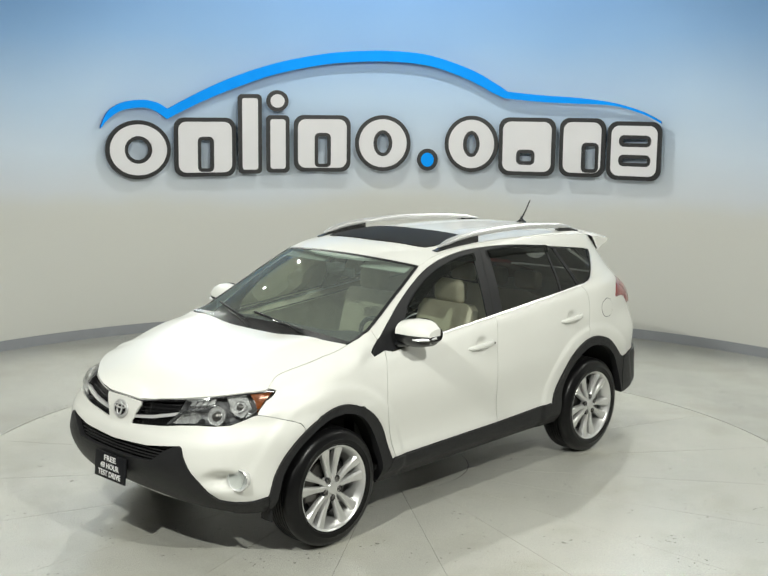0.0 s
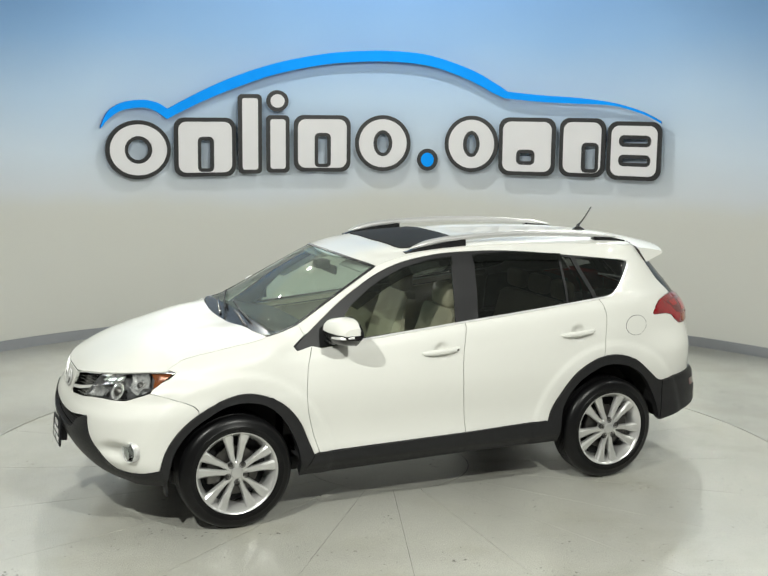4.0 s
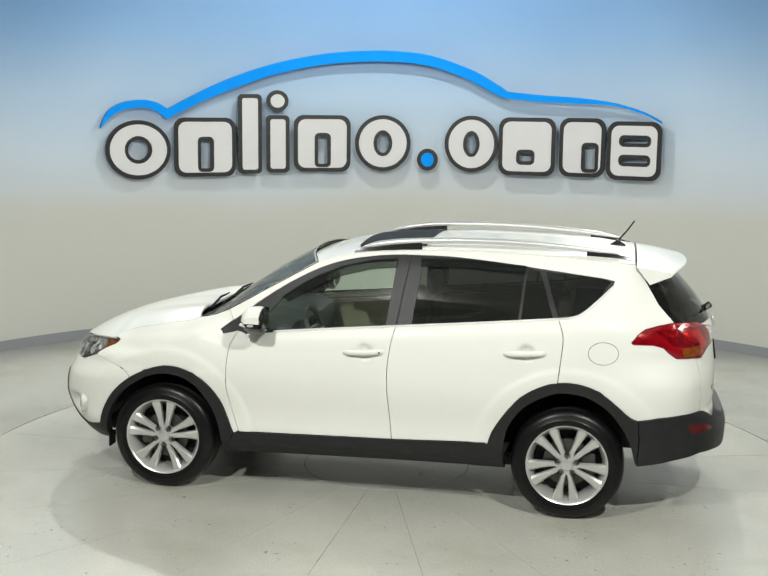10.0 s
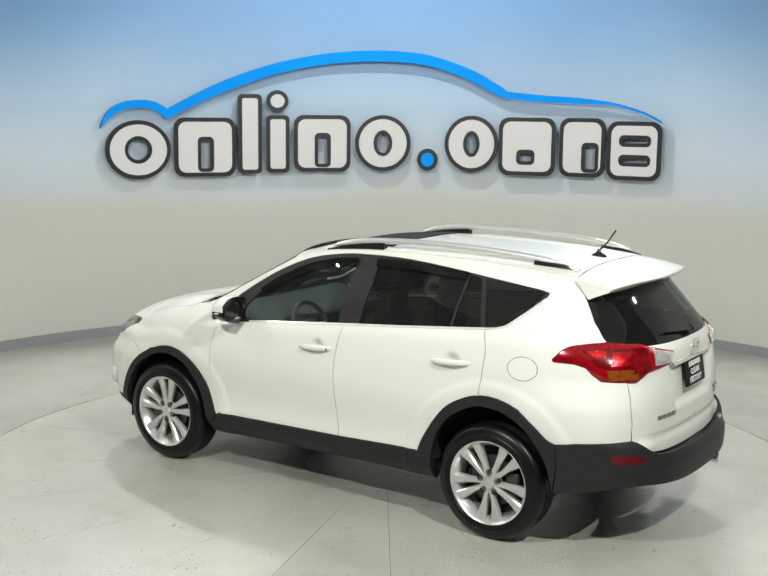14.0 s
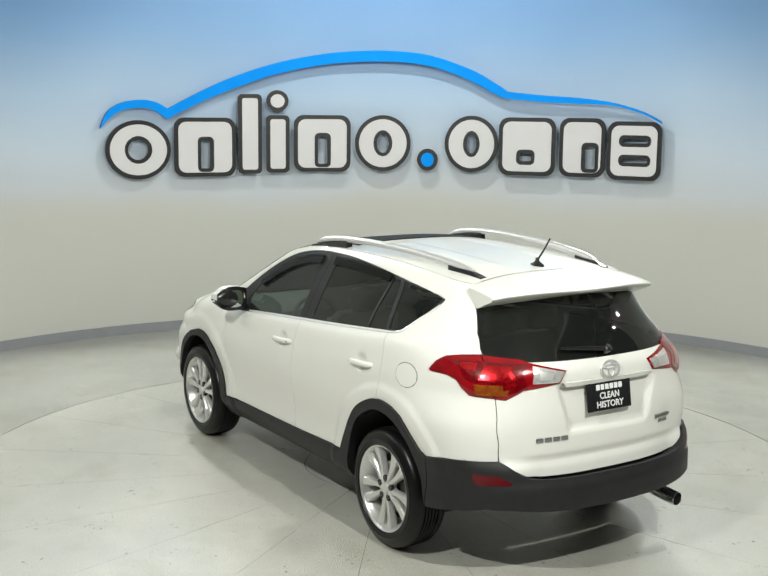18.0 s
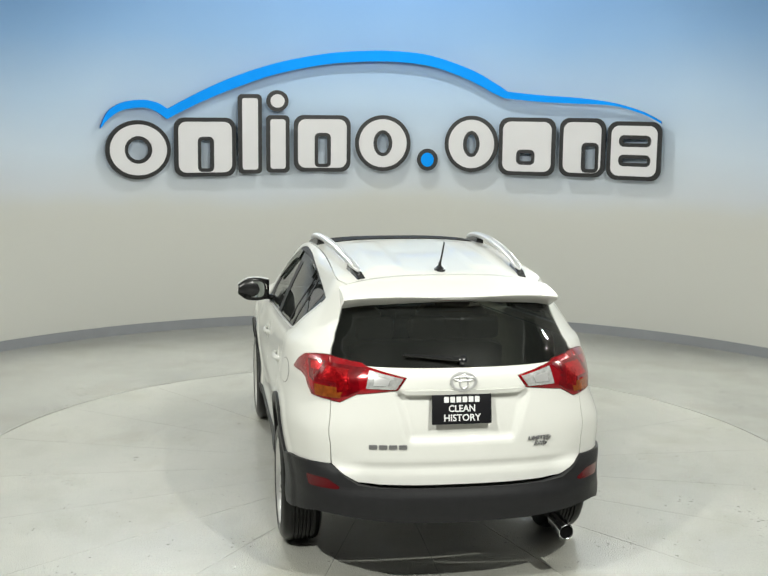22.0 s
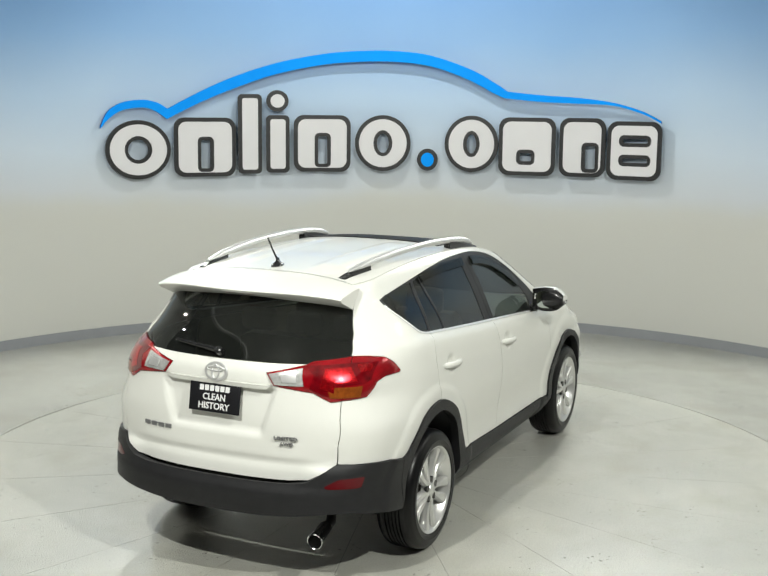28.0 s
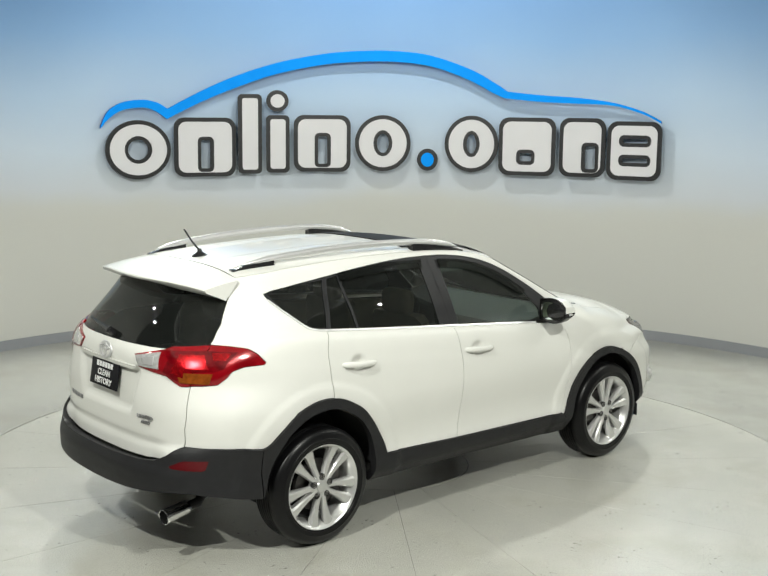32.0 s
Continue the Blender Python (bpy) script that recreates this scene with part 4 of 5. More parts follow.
    # smoked rain visors
    top = [(0.545, 1.300), (0.42, 1.388), (0.305, 1.450), (0.153, 1.510), (-0.036, 1.552), (-0.200, 1.566)]
    low = [(-0.198, 1.515), (-0.036, 1.498), (0.15, 1.452), (0.30, 1.385), (0.40, 1.330), (0.500, 1.275)]
    both("rain_visor", flank(top + low), shell, VISOR, car, "smoked plastic rain visor", off=0.016, lip=0.016, gap=0)
    both("rain_visor", flank([(-0.355, 1.572), (-0.669, 1.577), (-1.03, 1.550), (-1.025, 1.505), (-0.669, 1.528), (-0.36, 1.525)]), shell, VISOR, car, "smoked plastic rain visor", off=0.016, lip=0.016, gap=0)
    # windscreen
    poly = [(-1, 0), (1, 0), (1, 1), (-1, 1)]
    skin("windscreen", poly, wind, CLEAR, car, step=0.12, lip=0.0, gap=0)
    for p in ([(0.974, 0.03), (1.0, 0.03), (1.0, 1.0), (0.974, 1.0)], [(-0.974, 0.03), (-1.0, 0.03), (-1.0, 1.0), (-0.974, 1.0)], [(-0.974, 0.978), (-0.974, 1.0), (0.974, 1.0), (0.974, 0.978)]):
        skin("windscreen_seal", p, wind, CLAD, car, "black rubber windscreen seal", step=0.03, off=0.003, lip=0.004, gap=0)


def tube(points, radii, n=10, squash=1.0):
    """A swept round bar through the points; radii as (across, up) pairs or numbers."""
    bm = bmesh.new()
    rows = []
    pts = [Vector(p) for p in points]
    for i, p in enumerate(pts):
        d = (pts[min(i + 1, len(pts) - 1)] - pts[max(i - 1, 0)]).normalized()
        side = d.cross(Vector((0, 0, 1)))
        side = side.normalized() if side.length > 1e-3 else Vector((0, 1, 0))
        up = side.cross(d).normalized()
        r = radii[i] if isinstance(radii, (list, tuple)) else radii
        ra, rb = r if isinstance(r, (list, tuple)) else (r, r * squash)
        rows.append([bm.verts.new(p + side * (ra * math.cos(2 * math.pi * k / n)) + up * (rb * math.sin(2 * math.pi * k / n))) for k in range(n)])
    for p, q in zip(rows, rows[1:]):
        for k in range(n):
            bm.faces.new((p[k], p[(k + 1) % n], q[(k + 1) % n], q[k]))
    bm.faces.new(rows[0])
    bm.faces.new(rows[-1])
    return bm


def rbox(lo, hi, bevel=0.01, seg=2):
    bm = bmesh.new()
    box(bm, lo, hi)
    bmesh.ops.bevel(bm, geom=bm.edges[:] + bm.verts[:], offset=bevel, segments=seg, profile=0.5, affect="EDGES")
    return bm


def text(name, words, size, right, up, at, material, parent, label="", depth=0.0012, width=None):
    """Raised lettering, centred at the place, in the built-in font."""
    cu = bpy.data.curves.new(name, "FONT")
    cu.body, cu.size, cu.extrude, cu.align_x, cu.align_y, cu.offset = words, size, depth, "CENTER", "CENTER", size * 0.018
    cu.resolution_u = 3
    ob = bpy.data.objects.new(name + "_line", cu)
    me = bpy.data.meshes.new_from_object(ob)
    bpy.data.objects.remove(ob)
    right, up = Vector(right).normalized(), Vector(up).normalized()
    out = right.cross(up)
    xs = [v.co.x for v in me.vertices]
    k = width / (max(xs) - min(xs)) if width else 1
    for v in me.vertices:
        v.co = Vector(at) + right * (v.co.x * k) + up * v.co.y + out * v.co.z
    me.materials.clear()
    me.materials.append(material)
    ob = new(name, me)
    ob.parent = parent
    return tagged(ob, label)


def wheel():
    ob = new("wheel")
    prof = [(0.236, 0.085), (0.246, 0.104), (0.254, 0.111), (0.264, 0.113), (0.266, 0.116), (0.290, 0.118), (0.294, 0.115), (0.315, 0.111), (0.333, 0.101), (0.344, 0.088), (0.349, 0.072)]
    for w in (0.052, 0.030, 0.008, -0.014, -0.036, -0.058):
        prof += [(0.351, w + 0.010), (0.351, w - 0.003), (0.343, w - 0.005), (0.343, w - 0.009)]
    prof += [(0.349, -0.075), (0.338, -0.098), (0.30, -0.115), (0.245, -0.11), (0.228, -0.10)]
    n = 72
    m = len(prof)
    v, f = [], []
    for i in range(n):
        a = 2 * math.pi * i / n
        v += [(r * math.cos(a), w, r * math.sin(a)) for r, w in prof]
    for i in range(n):
        for j in range(m - 1):
            f.append((i * m + j, i * m + j + 1, ((i + 1) % n) * m + j + 1, ((i + 1) % n) * m + j))
    t = mesh_part("tyre", v, f, RUBBER, ob, "black road tyre", True)
    t.data.set_sharp_from_angle(angle=radians(40))
    rim = part("rim", moved(lathe([(0.212, -0.10), (0.218, 0.06), (0.232, 0.080), (0.240, 0.098), (0.246, 0.108), (0.254, 0.1125), (0.257, 0.108), (0.250, 0.090), (0.240, -0.10)], 72), Matrix.Rotation(-math.pi / 2, 4, "X")), ALLOY, ob, "silver alloy rim with ten spokes in pairs")
    for k in range(5):
        mid = math.radians(90 + 72 * k)
        for sgn in (-1, 1):
            bm = bmesh.new()
            rows = []
            for r, off, half, y0, y1 in ((0.038, 0.012, 0.020, 0.062, 0.094), (0.075, 0.020, 0.0160, 0.060, 0.092), (0.12, 0.030, 0.0185, 0.056, 0.089), (0.17, 0.041, 0.0245, 0.055, 0.091), (0.21, 0.050, 0.0305, 0.058, 0.096), (0.243, 0.057, 0.036, 0.070, 0.100)):
                row = []
                for t_, w in ((-1.0, y0), (-1.0, y1 - 0.010), (-0.62, y1), (0.62, y1), (1.0, y1 - 0.010), (1.0, y0)):
                    a, b = r, sgn * off + t_ * half
                    row.append(bm.verts.new((a * math.cos(mid) - b * math.sin(mid), w, a * math.sin(mid) + b * math.cos(mid))))
                rows.append(row)
            for p, q in zip(rows, rows[1:]):
                for i in range(6):
                    bm.faces.new((p[i], p[(i + 1) % 6], q[(i + 1) % 6], q[i]))
            bm.faces.new(rows[0])
            bm.faces.new(rows[-1])
            part("spoke", bm, ALLOY, rim)
    back = Matrix.Rotation(-math.pi / 2, 4, "X")
    part("hub", moved(lathe([(0.072, 0.055), (0.072, 0.082), (0.060, 0.090), (0.038, 0.092), (0.034, 0.099), (0.026, 0.102), (0.001, 0.103)], 36), back), ALLOY, rim)
    for k in range(5):
        a = math.radians(-90 + 72 * k)
        part("wheel_nut", moved(lathe([(0.0135, 0.070), (0.0135, 0.094), (0.010, 0.099), (0.001, 0.100)], 6), Matrix.Translation((0.060 * math.cos(a), 0, 0.060 * math.sin(a))) @ back), STEEL, rim, "dark steel wheel nut")
        # raised dark ring; its colour stands in for the shade of a nut recess
        part("nut_shade_ring", moved(lathe([(0.0195, 0.080), (0.0195, 0.0955), (0.0165, 0.0965), (0.0150, 0.080)], 16), Matrix.Translation((0.060 * math.cos(a), 0, 0.060 * math.sin(a))) @ back), DARK, rim, "dark ring standing in for the nut well's shade")
    part("brake_disc", moved(lathe([(0.05, 0.022), (0.05, 0.034), (0.150, 0.034), (0.152, 0.030), (0.152, 0.010), (0.05, 0.010)], 40), back), STEEL, ob, "grey steel brake disc")
    bm = rbox((0.085, 0.005, -0.07), (0.175, 0.050, 0.07), 0.015)
    part("brake_caliper", bm, STEEL, ob)
    part("back_plate", moved(lathe([(0.001, -0.02), (0.21, -0.02), (0.21, -0.03), (0.001, -0.03)], 40), back), DARK, ob)
    return ob


def mirrors():
    for sg in (1, -1):
        house = new("door_mirror")
        house.parent = car
        # rounded head: a shaped shell, white above, black below
        def head(z_lo, z_hi, grow, x_lo=0.0, x_hi=2.0):
            bm = bmesh.new()
            rows = []
            for j in range(13):
                t_ = j / 12
                y = 0.826 + 0.230 * t_
                e = 0.82 + 0.18 * min(1.0, t_ / 0.35) if t_ < 0.35 else max(0.42, (1 - ((t_ - 0.35) / 0.65) ** 3.2) ** 0.5)
                xm = 0.655 - 0.035 * t_
                zc = 1.180 + 0.002 * t_
                row = []
                for i in range(16):
                    a = 2 * math.pi * i / 16
                    ca, sa = math.cos(a), math.sin(a)
                    dx = (0.118 if ca > 0 else 0.050) * abs(ca) ** 0.75 * (1 if ca > 0 else -1) * (0.55 + 0.45 * e)
                    dz = 0.088 * abs(sa) ** 0.8 * (1 if sa > 0 else -1) * e
                    z = max(z_lo, min(z_hi, zc + dz * grow))
                    row.append(bm.verts.new((max(x_lo, min(x_hi, xm + dx * grow)), sg * y, z)))
                rows.append(row)
            for p, q in zip(rows, rows[1:]):
                for i in range(16):
                    bm.faces.new((p[i], p[(i + 1) % 16], q[(i + 1) % 16], q[i]))
            bm.faces.new(rows[0])
            bm.faces.new(rows[-1])
            return bm
        part("cap", head(1.175, 1.3, 1.0, 0.604), PAINT, house, "white mirror cap")
        part("rear_shell", head(1.0, 1.3, 0.985, 0.0, 0.608), GLOSSBLACK, house)
        part("lower_shell", head(1.0, 1.1765, 0.985), GLOSSBLACK, house)
        def face_plate(x0, x1, a, b):
            bm = bmesh.new()
            rows = []
            for x in (x0, x1):
                row = []
                for i in range(28):
                    c, d = math.cos(2 * math.pi * i / 28), math.sin(2 * math.pi * i / 28)
                    row.append(bm.verts.new((x, sg * (0.942 + a * math.copysign(abs(c) ** 0.6, c)), 1.180 + b * math.copysign(abs(d) ** 0.6, d) * (1 - 0.10 * c))))
                rows.append(row)
            for i in range(28):
                bm.faces.new((rows[0][i], rows[0][(i + 1) % 28], rows[1][(i + 1) % 28], rows[1][i]))
            bm.faces.new(rows[0])
            bm.faces.new(rows[1])
            return bm
        part("mirror_frame", face_plate(0.598, 0.640, 0.088, 0.068), GLOSSBLACK, house)
        part("mirror_pane", face_plate(0.5955, 0.600, 0.080, 0.060), MIRROR, house, "reflecting mirror glass")
        part("arm", tube([(0.70, sg * 0.80, 1.105), (0.69, sg * 0.86, 1.110), (0.67, sg * 0.905, 1.125)], [(0.05, 0.022), (0.045, 0.02), (0.04, 0.02)], 10), GLOSSBLACK, house)
        part("indicator", tube([(0.756, sg * 0.965, 1.158), (0.742, sg * 1.008, 1.160), (0.704, sg * 1.042, 1.163), (0.645, sg * 1.058, 1.166)], [0.005, 0.009, 0.011, 0.007], 8), BRIGHT, house, "clear indicator strip")


def handles():
    for x, z in ((-0.027, 0.995), (-1.050, 1.042)):
        for sg in (1, -1):
            y = side_y(x + 0.11, z) * 1.0
            pts = []
            for i in range(13):
                t_ = i / 12
                bow = 0.030 * math.sin(math.pi * min(1, max(0, t_))) ** 0.5
                pts.append((x + 0.132 - 0.264 * t_, sg * (y - 0.004 + bow), z - 0.006 + 0.016 * t_))
            rad = [(0.006, 0.008), (0.010, 0.014), (0.012, 0.017)] + [(0.013, 0.018)] * 7 + [(0.013, 0.018), (0.011, 0.017), (0.006, 0.010)]
            h = part("door_handle", tube(pts, rad, 12), PAINT, car)
            if x > -0.5 and sg > 0:
                part("keyhole", moved(lathe([(0.006, 0), (0.006, 0.002), (0.001, 0.002)], 14), facing(Vector((x - 0.108, y + 0.027, z + 0.006)), Vector((0, 1, 0)))), STEEL, h)


def fuel_flap():
    ring = [X(-1.525 + 0.089 * math.cos(2 * math.pi * i / 40), 1.066 + 0.067 * math.sin(2 * math.pi * i / 40)) for i in range(40)]
    big = [X(-1.525 + 0.092 * math.cos(2 * math.pi * i / 40), 1.066 + 0.070 * math.sin(2 * math.pi * i / 40)) for i in range(40)]
    skin("fuel_flap_gap", big, shell, DARK, car, off=0.0006, lip=0.0, gap=0)
    skin("fuel_flap", ring, shell, PAINT, car, "round white fuel flap", off=0.0016, lip=0.0, gap=0)


def roof_things():
    for sg in (1, -1):
        rail = new("roof_rail")
        rail.parent = car
        path = [(0.06, 0.552, 1.622), (-0.05, 0.552, 1.650), (-0.20, 0.548, 1.672), (-0.45, 0.538, 1.686), (-0.70, 0.527, 1.690), (-1.00, 0.510, 1.683), (-1.25, 0.494, 1.668), (-1.45, 0.478, 1.650), (-1.60, 0.464, 1.632)]
        path = rounded(path, n=4)
        m = len(path)
        rad = [(0.024 * min(1, 0.35 + 0.65 * min(i, m - 1 - i) / 3), 0.020 * min(1, 0.25 + 0.75 * min(i, m - 1 - i) / 4)) for i in range(m)]
        part("bar", tube([(x, sg * y, z) for x, y, z in path], rad, 14), SATIN, rail, "satin silver bar")
        for pts, nm in (([(0.100, 0.553, 1.588), (0.04, 0.553, 1.606), (-0.08, 0.551, 1.628), (-0.22, 0.547, 1.648), (-0.345, 0.542, 1.662)], "front_foot"),
                        ([(-1.395, 0.482, 1.640), (-1.50, 0.474, 1.628), (-1.60, 0.465, 1.612), (-1.672, 0.457, 1.594)], "rear_foot")):
            pts = rounded(pts, n=3)
            k = len(pts)
            bm = bmesh.new()
            rows = []
            for i, (x, y, z) in enumerate(pts):
                zr = roof(x, y).z - 0.004
                top = max(zr + 0.010, z + 0.010)
                rows.append([bm.verts.new((x, sg * (y + d), h)) for d, h in ((-0.024, zr), (-0.020, top), (0.020, top), (0.024, zr))])
            for p, q in zip(rows, rows[1:]):
                for i in range(4):
                    bm.faces.new((p[i], p[(i + 1) % 4], q[(i + 1) % 4], q[i]))
            bm.faces.new(rows[0])
            bm.faces.new(rows[-1])
            part(nm, bm, GLOSSBLACK, rail, "black plastic foot")
    poly = [(0.100, 0.40), (0.085, 0.455), (0.03, 0.478), (-0.36, 0.478), (-0.36, -0.478), (0.03, -0.478), (0.085, -0.455), (0.100, -0.40), (0.118, 0.0)]
    skin("sunroof", poly, roof, SUNGLASS, car, "dark glass sunroof panel", off=0.006, lip=0.01, gap=0)
    base = roof(-1.585, 0)
    part("antenna", moved(lathe([(0.036, -0.004), (0.034, 0.006), (0.022, 0.016), (0.011, 0.026), (0.008, 0.045), (0.001, 0.046)], 20), Matrix.Translation(base) @ Matrix.Diagonal((1.5, 0.9, 1, 1))), GLOSSBLACK, car, "black whip antenna")
    part("antenna_mast", tube([base + Vector((0, 0, 0.03)), base + Vector((-0.052, 0, 0.09)), base + Vector((-0.107, 0, 0.168))], [0.007, 0.0055, 0.005], 10), GLOSSBLACK, car)
    # spoiler
    bm = bmesh.new()
    rows = []
    n = 33
    for j in range(n):
        y = -0.588 + 1.176 * j / (n - 1)
        t_ = abs(y) / 0.588
        xe = -2.035 + 0.115 * t_ ** 2.2
        row = []
        for i in range(9):
            x = -1.706 + (xe + 1.706) * i / 8
            q = roof(x, y)
            q.z += 0.003 * math.sin(math.pi * i / 8)
            row.append(q)
        te = row[-1]
        row.append(te + Vector((-0.006, 0, -0.008)))
        row.append(te + Vector((0.004, 0, -0.022)))
        zg = 1.512 - 0.036 * t_ ** 2
        xg = interp(TAIL, zg) + 0.16 * t_ ** 3.0
        k = ease(0.72, 1.0, t_)
        xg, zg = xg + (te.x + 0.13 - xg) * k, zg + (te.z - 0.076 - zg) * k
        row.append(te.lerp(Vector((xg, y, zg)), 0.55) + Vector((0, 0, -0.008)))
        row.append(Vector((xg, y, zg)))
        rows.append([bm.verts.new(q) for q in row])
    for p, q in zip(rows, rows[1:]):
        for i in range(len(p) - 1):
            bm.faces.new((p[i], p[i + 1], q[i + 1], q[i]))
    for r in (rows[0], rows[-1]):
        bm.faces.new(r)
    skin("roof_seam", [(-1.7045, 0.50), (-1.7045, -0.50), (-1.7085, -0.50), (-1.7085, 0.50)], roof, DARK, car, off=0.0045, lip=0.0, gap=0)
    sp = part("spoiler", bm, PAINT, car, "white roof spoiler over the rear window")
    part("stop_lamp", rbox((-1.995, -0.11, 1.528), (-1.975, 0.11, 1.540), 0.003), REDLENS, sp, "dark red high stop lamp")


def wipers():
    # cowl between hood and glass, and the black print at the foot of the glass
    n = 33
    v, f = [], []
    for j in range(n):
        s = -0.99 + 1.98 * j / (n - 1)
        g = wind(s, 0.035 + 0.075 * (1 - abs(s) ** 3))
        lift = Vector((0.003, 0, 0.004))
        a = wind(s, 0.0) + Vector((0.075 * (1 - abs(s) ** 4), 0, -0.030 * (1 - abs(s) ** 4) - 0.008))
        v += [a, wind(s, 0.012) + lift, g + lift]
    for j in range(n - 1):
        for i in range(2):
            f.append((3 * j + i, 3 * j + 3 + i, 3 * j + 4 + i, 3 * j + 1 + i))
    mesh_part("cowl", v, f, GLOSSBLACK, car, "black plastic cowl", True)
    for name, s0, v0, s1, v1 in (("wiper", 0.60, 0.02, -0.12, 0.10), ("wiper", -0.10, 0.01, -0.72, 0.12)):
        p, q = wind(s0, v0) + Vector((0.02, 0, 0.02)), wind(s1, v1) + Vector((0.02, 0, 0.025))
        arm = part(name, tube([p, p.lerp(q, 0.35) + Vector((0.012, 0, 0.03)), p.lerp(q, 0.62) + Vector((0.01, 0, 0.024))], [0.010, 0.008, 0.006], 8), GLOSSBLACK, car, "black wiper on the windscreen")
        pts = [wind(s0 + (s1 - s0) * t_, v0 + 0.045 + (v1 - v0) * t_) + Vector((0.010, 0, 0.016)) for t_ in (0.18, 0.4, 0.6, 0.8, 1.0, 1.12)]
        part("blade", tube(pts, [(0.006, 0.008)] * 6, 8), CLAD, arm)
    # rear wiper
    a, nm = on_shell(T(0.0, 1.235), 0.03)
    b, _ = on_shell(T(0.30, 1.262), 0.025)
    arm = part("rear_wiper", tube([a, a.lerp(b, 0.5), b], [(0.012, 0.014), (0.010, 0.012), (0.006, 0.007)], 8), GLOSSBLACK, car, "black rear wiper")
    part("pivot", moved(lathe([(0.022, -0.035), (0.022, 0.01), (0.012, 0.016), (0.001, 0.016)], 18), facing(a, nm)), GLOSSBLACK, arm)


def plates_and_badges():
    up = Vector((0.16, 0, 1)).normalized()
    c = Vector((-2.232, 0.008, 1.003))
    right = Vector((0, -1, 0))
    out = right.cross(up)
    m = Matrix((( right.x, up.x, out.x, c.x), (right.y, up.y, out.y, c.y), (right.z, up.z, out.z, c.z), (0, 0, 0, 1)))
    plate = part("rear_plate", moved(rbox((-0.158, -0.082, -0.006), (0.158, 0.082, 0.006), 0.004), m), PLATEBLACK, car, "black dealer plate with white capitals")
    face = c + out * 0.007
    for k in range(6):
        part("plate_bar", moved(rbox((-0.094 + 0.0325 * k, 0.031, 0.0055), (-0.069 + 0.0325 * k, 0.061, 0.0078), 0.002, 1), m), WHITEINK, plate)
    text("plate_text", "CLEAN", 0.049, right, up, face - up * 0.002, WHITEINK, plate, width=0.140)
    text("plate_text", "HISTORY", 0.049, right, up, face - up * 0.050, WHITEINK, plate, width=0.195)
    up = Vector((-0.08, 0, 1)).normalized()
    c = Vector((2.262, 0.012, 0.488))
    right = Vector((0, 1, 0))
    out = right.cross(up)
    m = Matrix(((right.x, up.x, out.x, c.x), (right.y, up.y, out.y, c.y), (right.z, up.z, out.z, c.z), (0, 0, 0, 1)))
    plate = part("front_plate", moved(rbox((-0.152, -0.076, -0.006), (0.152, 0.076, 0.006), 0.004), m), PLATEBLACK, car, "black dealer plate with white capitals")
    part("plate_bracket", moved(rbox((-0.10, -0.05, -0.05), (0.10, 0.05, -0.005), 0.006), m), CLAD, plate)
    face = c + out * 0.007
    text("plate_text", "FREE", 0.044, right, up, face + up * 0.045, WHITEINK, plate, width=0.115)
    text("plate_text", "48 HOUR", 0.044, right, up, face, WHITEINK, plate, width=0.185)
    text("plate_text", "TEST DRIVE", 0.044, right, up, face - up * 0.045, WHITEINK, plate, width=0.225)
    # plain oval emblems
    for at, sx, sz, back in ((N(0.0, 0.815), 0.060, 0.044, GLOSSBLACK), (T(0.0, 1.142), 0.062, 0.044, PAINT)):
        q, nm = on_shell(at, 0.006)
        fm = facing(q, nm)
        bm = bmesh.new()
        k, n = 40, 8
        rows = [[bm.verts.new(((sx + 0.010 * math.cos(2 * math.pi * j / n)) * math.cos(2 * math.pi * i / k), (sz + 0.010 * math.cos(2 * math.pi * j / n)) * math.sin(2 * math.pi * i / k), 0.006 * math.sin(2 * math.pi * j / n))) for j in range(n)] for i in range(k)]
        for i in range(k):
            for j in range(n):
                bm.faces.new((rows[i][j], rows[(i + 1) % k][j], rows[(i + 1) % k][(j + 1) % n], rows[i][(j + 1) % n]))
        # the track quaternion may turn the oval: lay its long axis level
        ax = (fm.to_3x3() @ Vector((1, 0, 0)))
        if abs(ax.z) > 0.7:
            fm = fm @ Matrix.Rotation(math.pi / 2, 4, "Z")
        e = part("emblem", moved(bm, fm), SATIN, car, "chrome oval emblem")
        for ra, rb, oy in ((0.42, 0.92, 0.0), (0.92, 0.34, 0.40)):
            bm = bmesh.new()
            rows = [[bm.verts.new(((sx * ra - 0.004 + 0.005 * math.cos(2 * math.pi * j / n)) * math.cos(2 * math.pi * i / k), sz * oy * 0.9 + (sz * rb - 0.004 + 0.005 * math.cos(2 * math.pi * j / n)) * math.sin(2 * math.pi * i / k), 0.008 + 0.005 * math.sin(2 * math.pi * j / n))) for j in range(n)] for i in range(k)]
            for i in range(k):
                for j in range(n):
                    bm.faces.new((rows[i][j], rows[(i + 1) % k][j], rows[(i + 1) % k][(j + 1) % n], rows[i][(j + 1) % n]))
            part("inner_ring", moved(bm, fm), SATIN, e)
        part("emblem_back", moved(moved(lathe([(1.0, 0.0), (1.0, 0.004), (0.02, 0.006)], 36), Matrix.Diagonal((sx, sz, 1, 1))), fm), back, e)
    badge = None
    for k in range(4):
        q, nm = on_shell(T(0.314 + 0.051 * k, 0.803), 0.002)
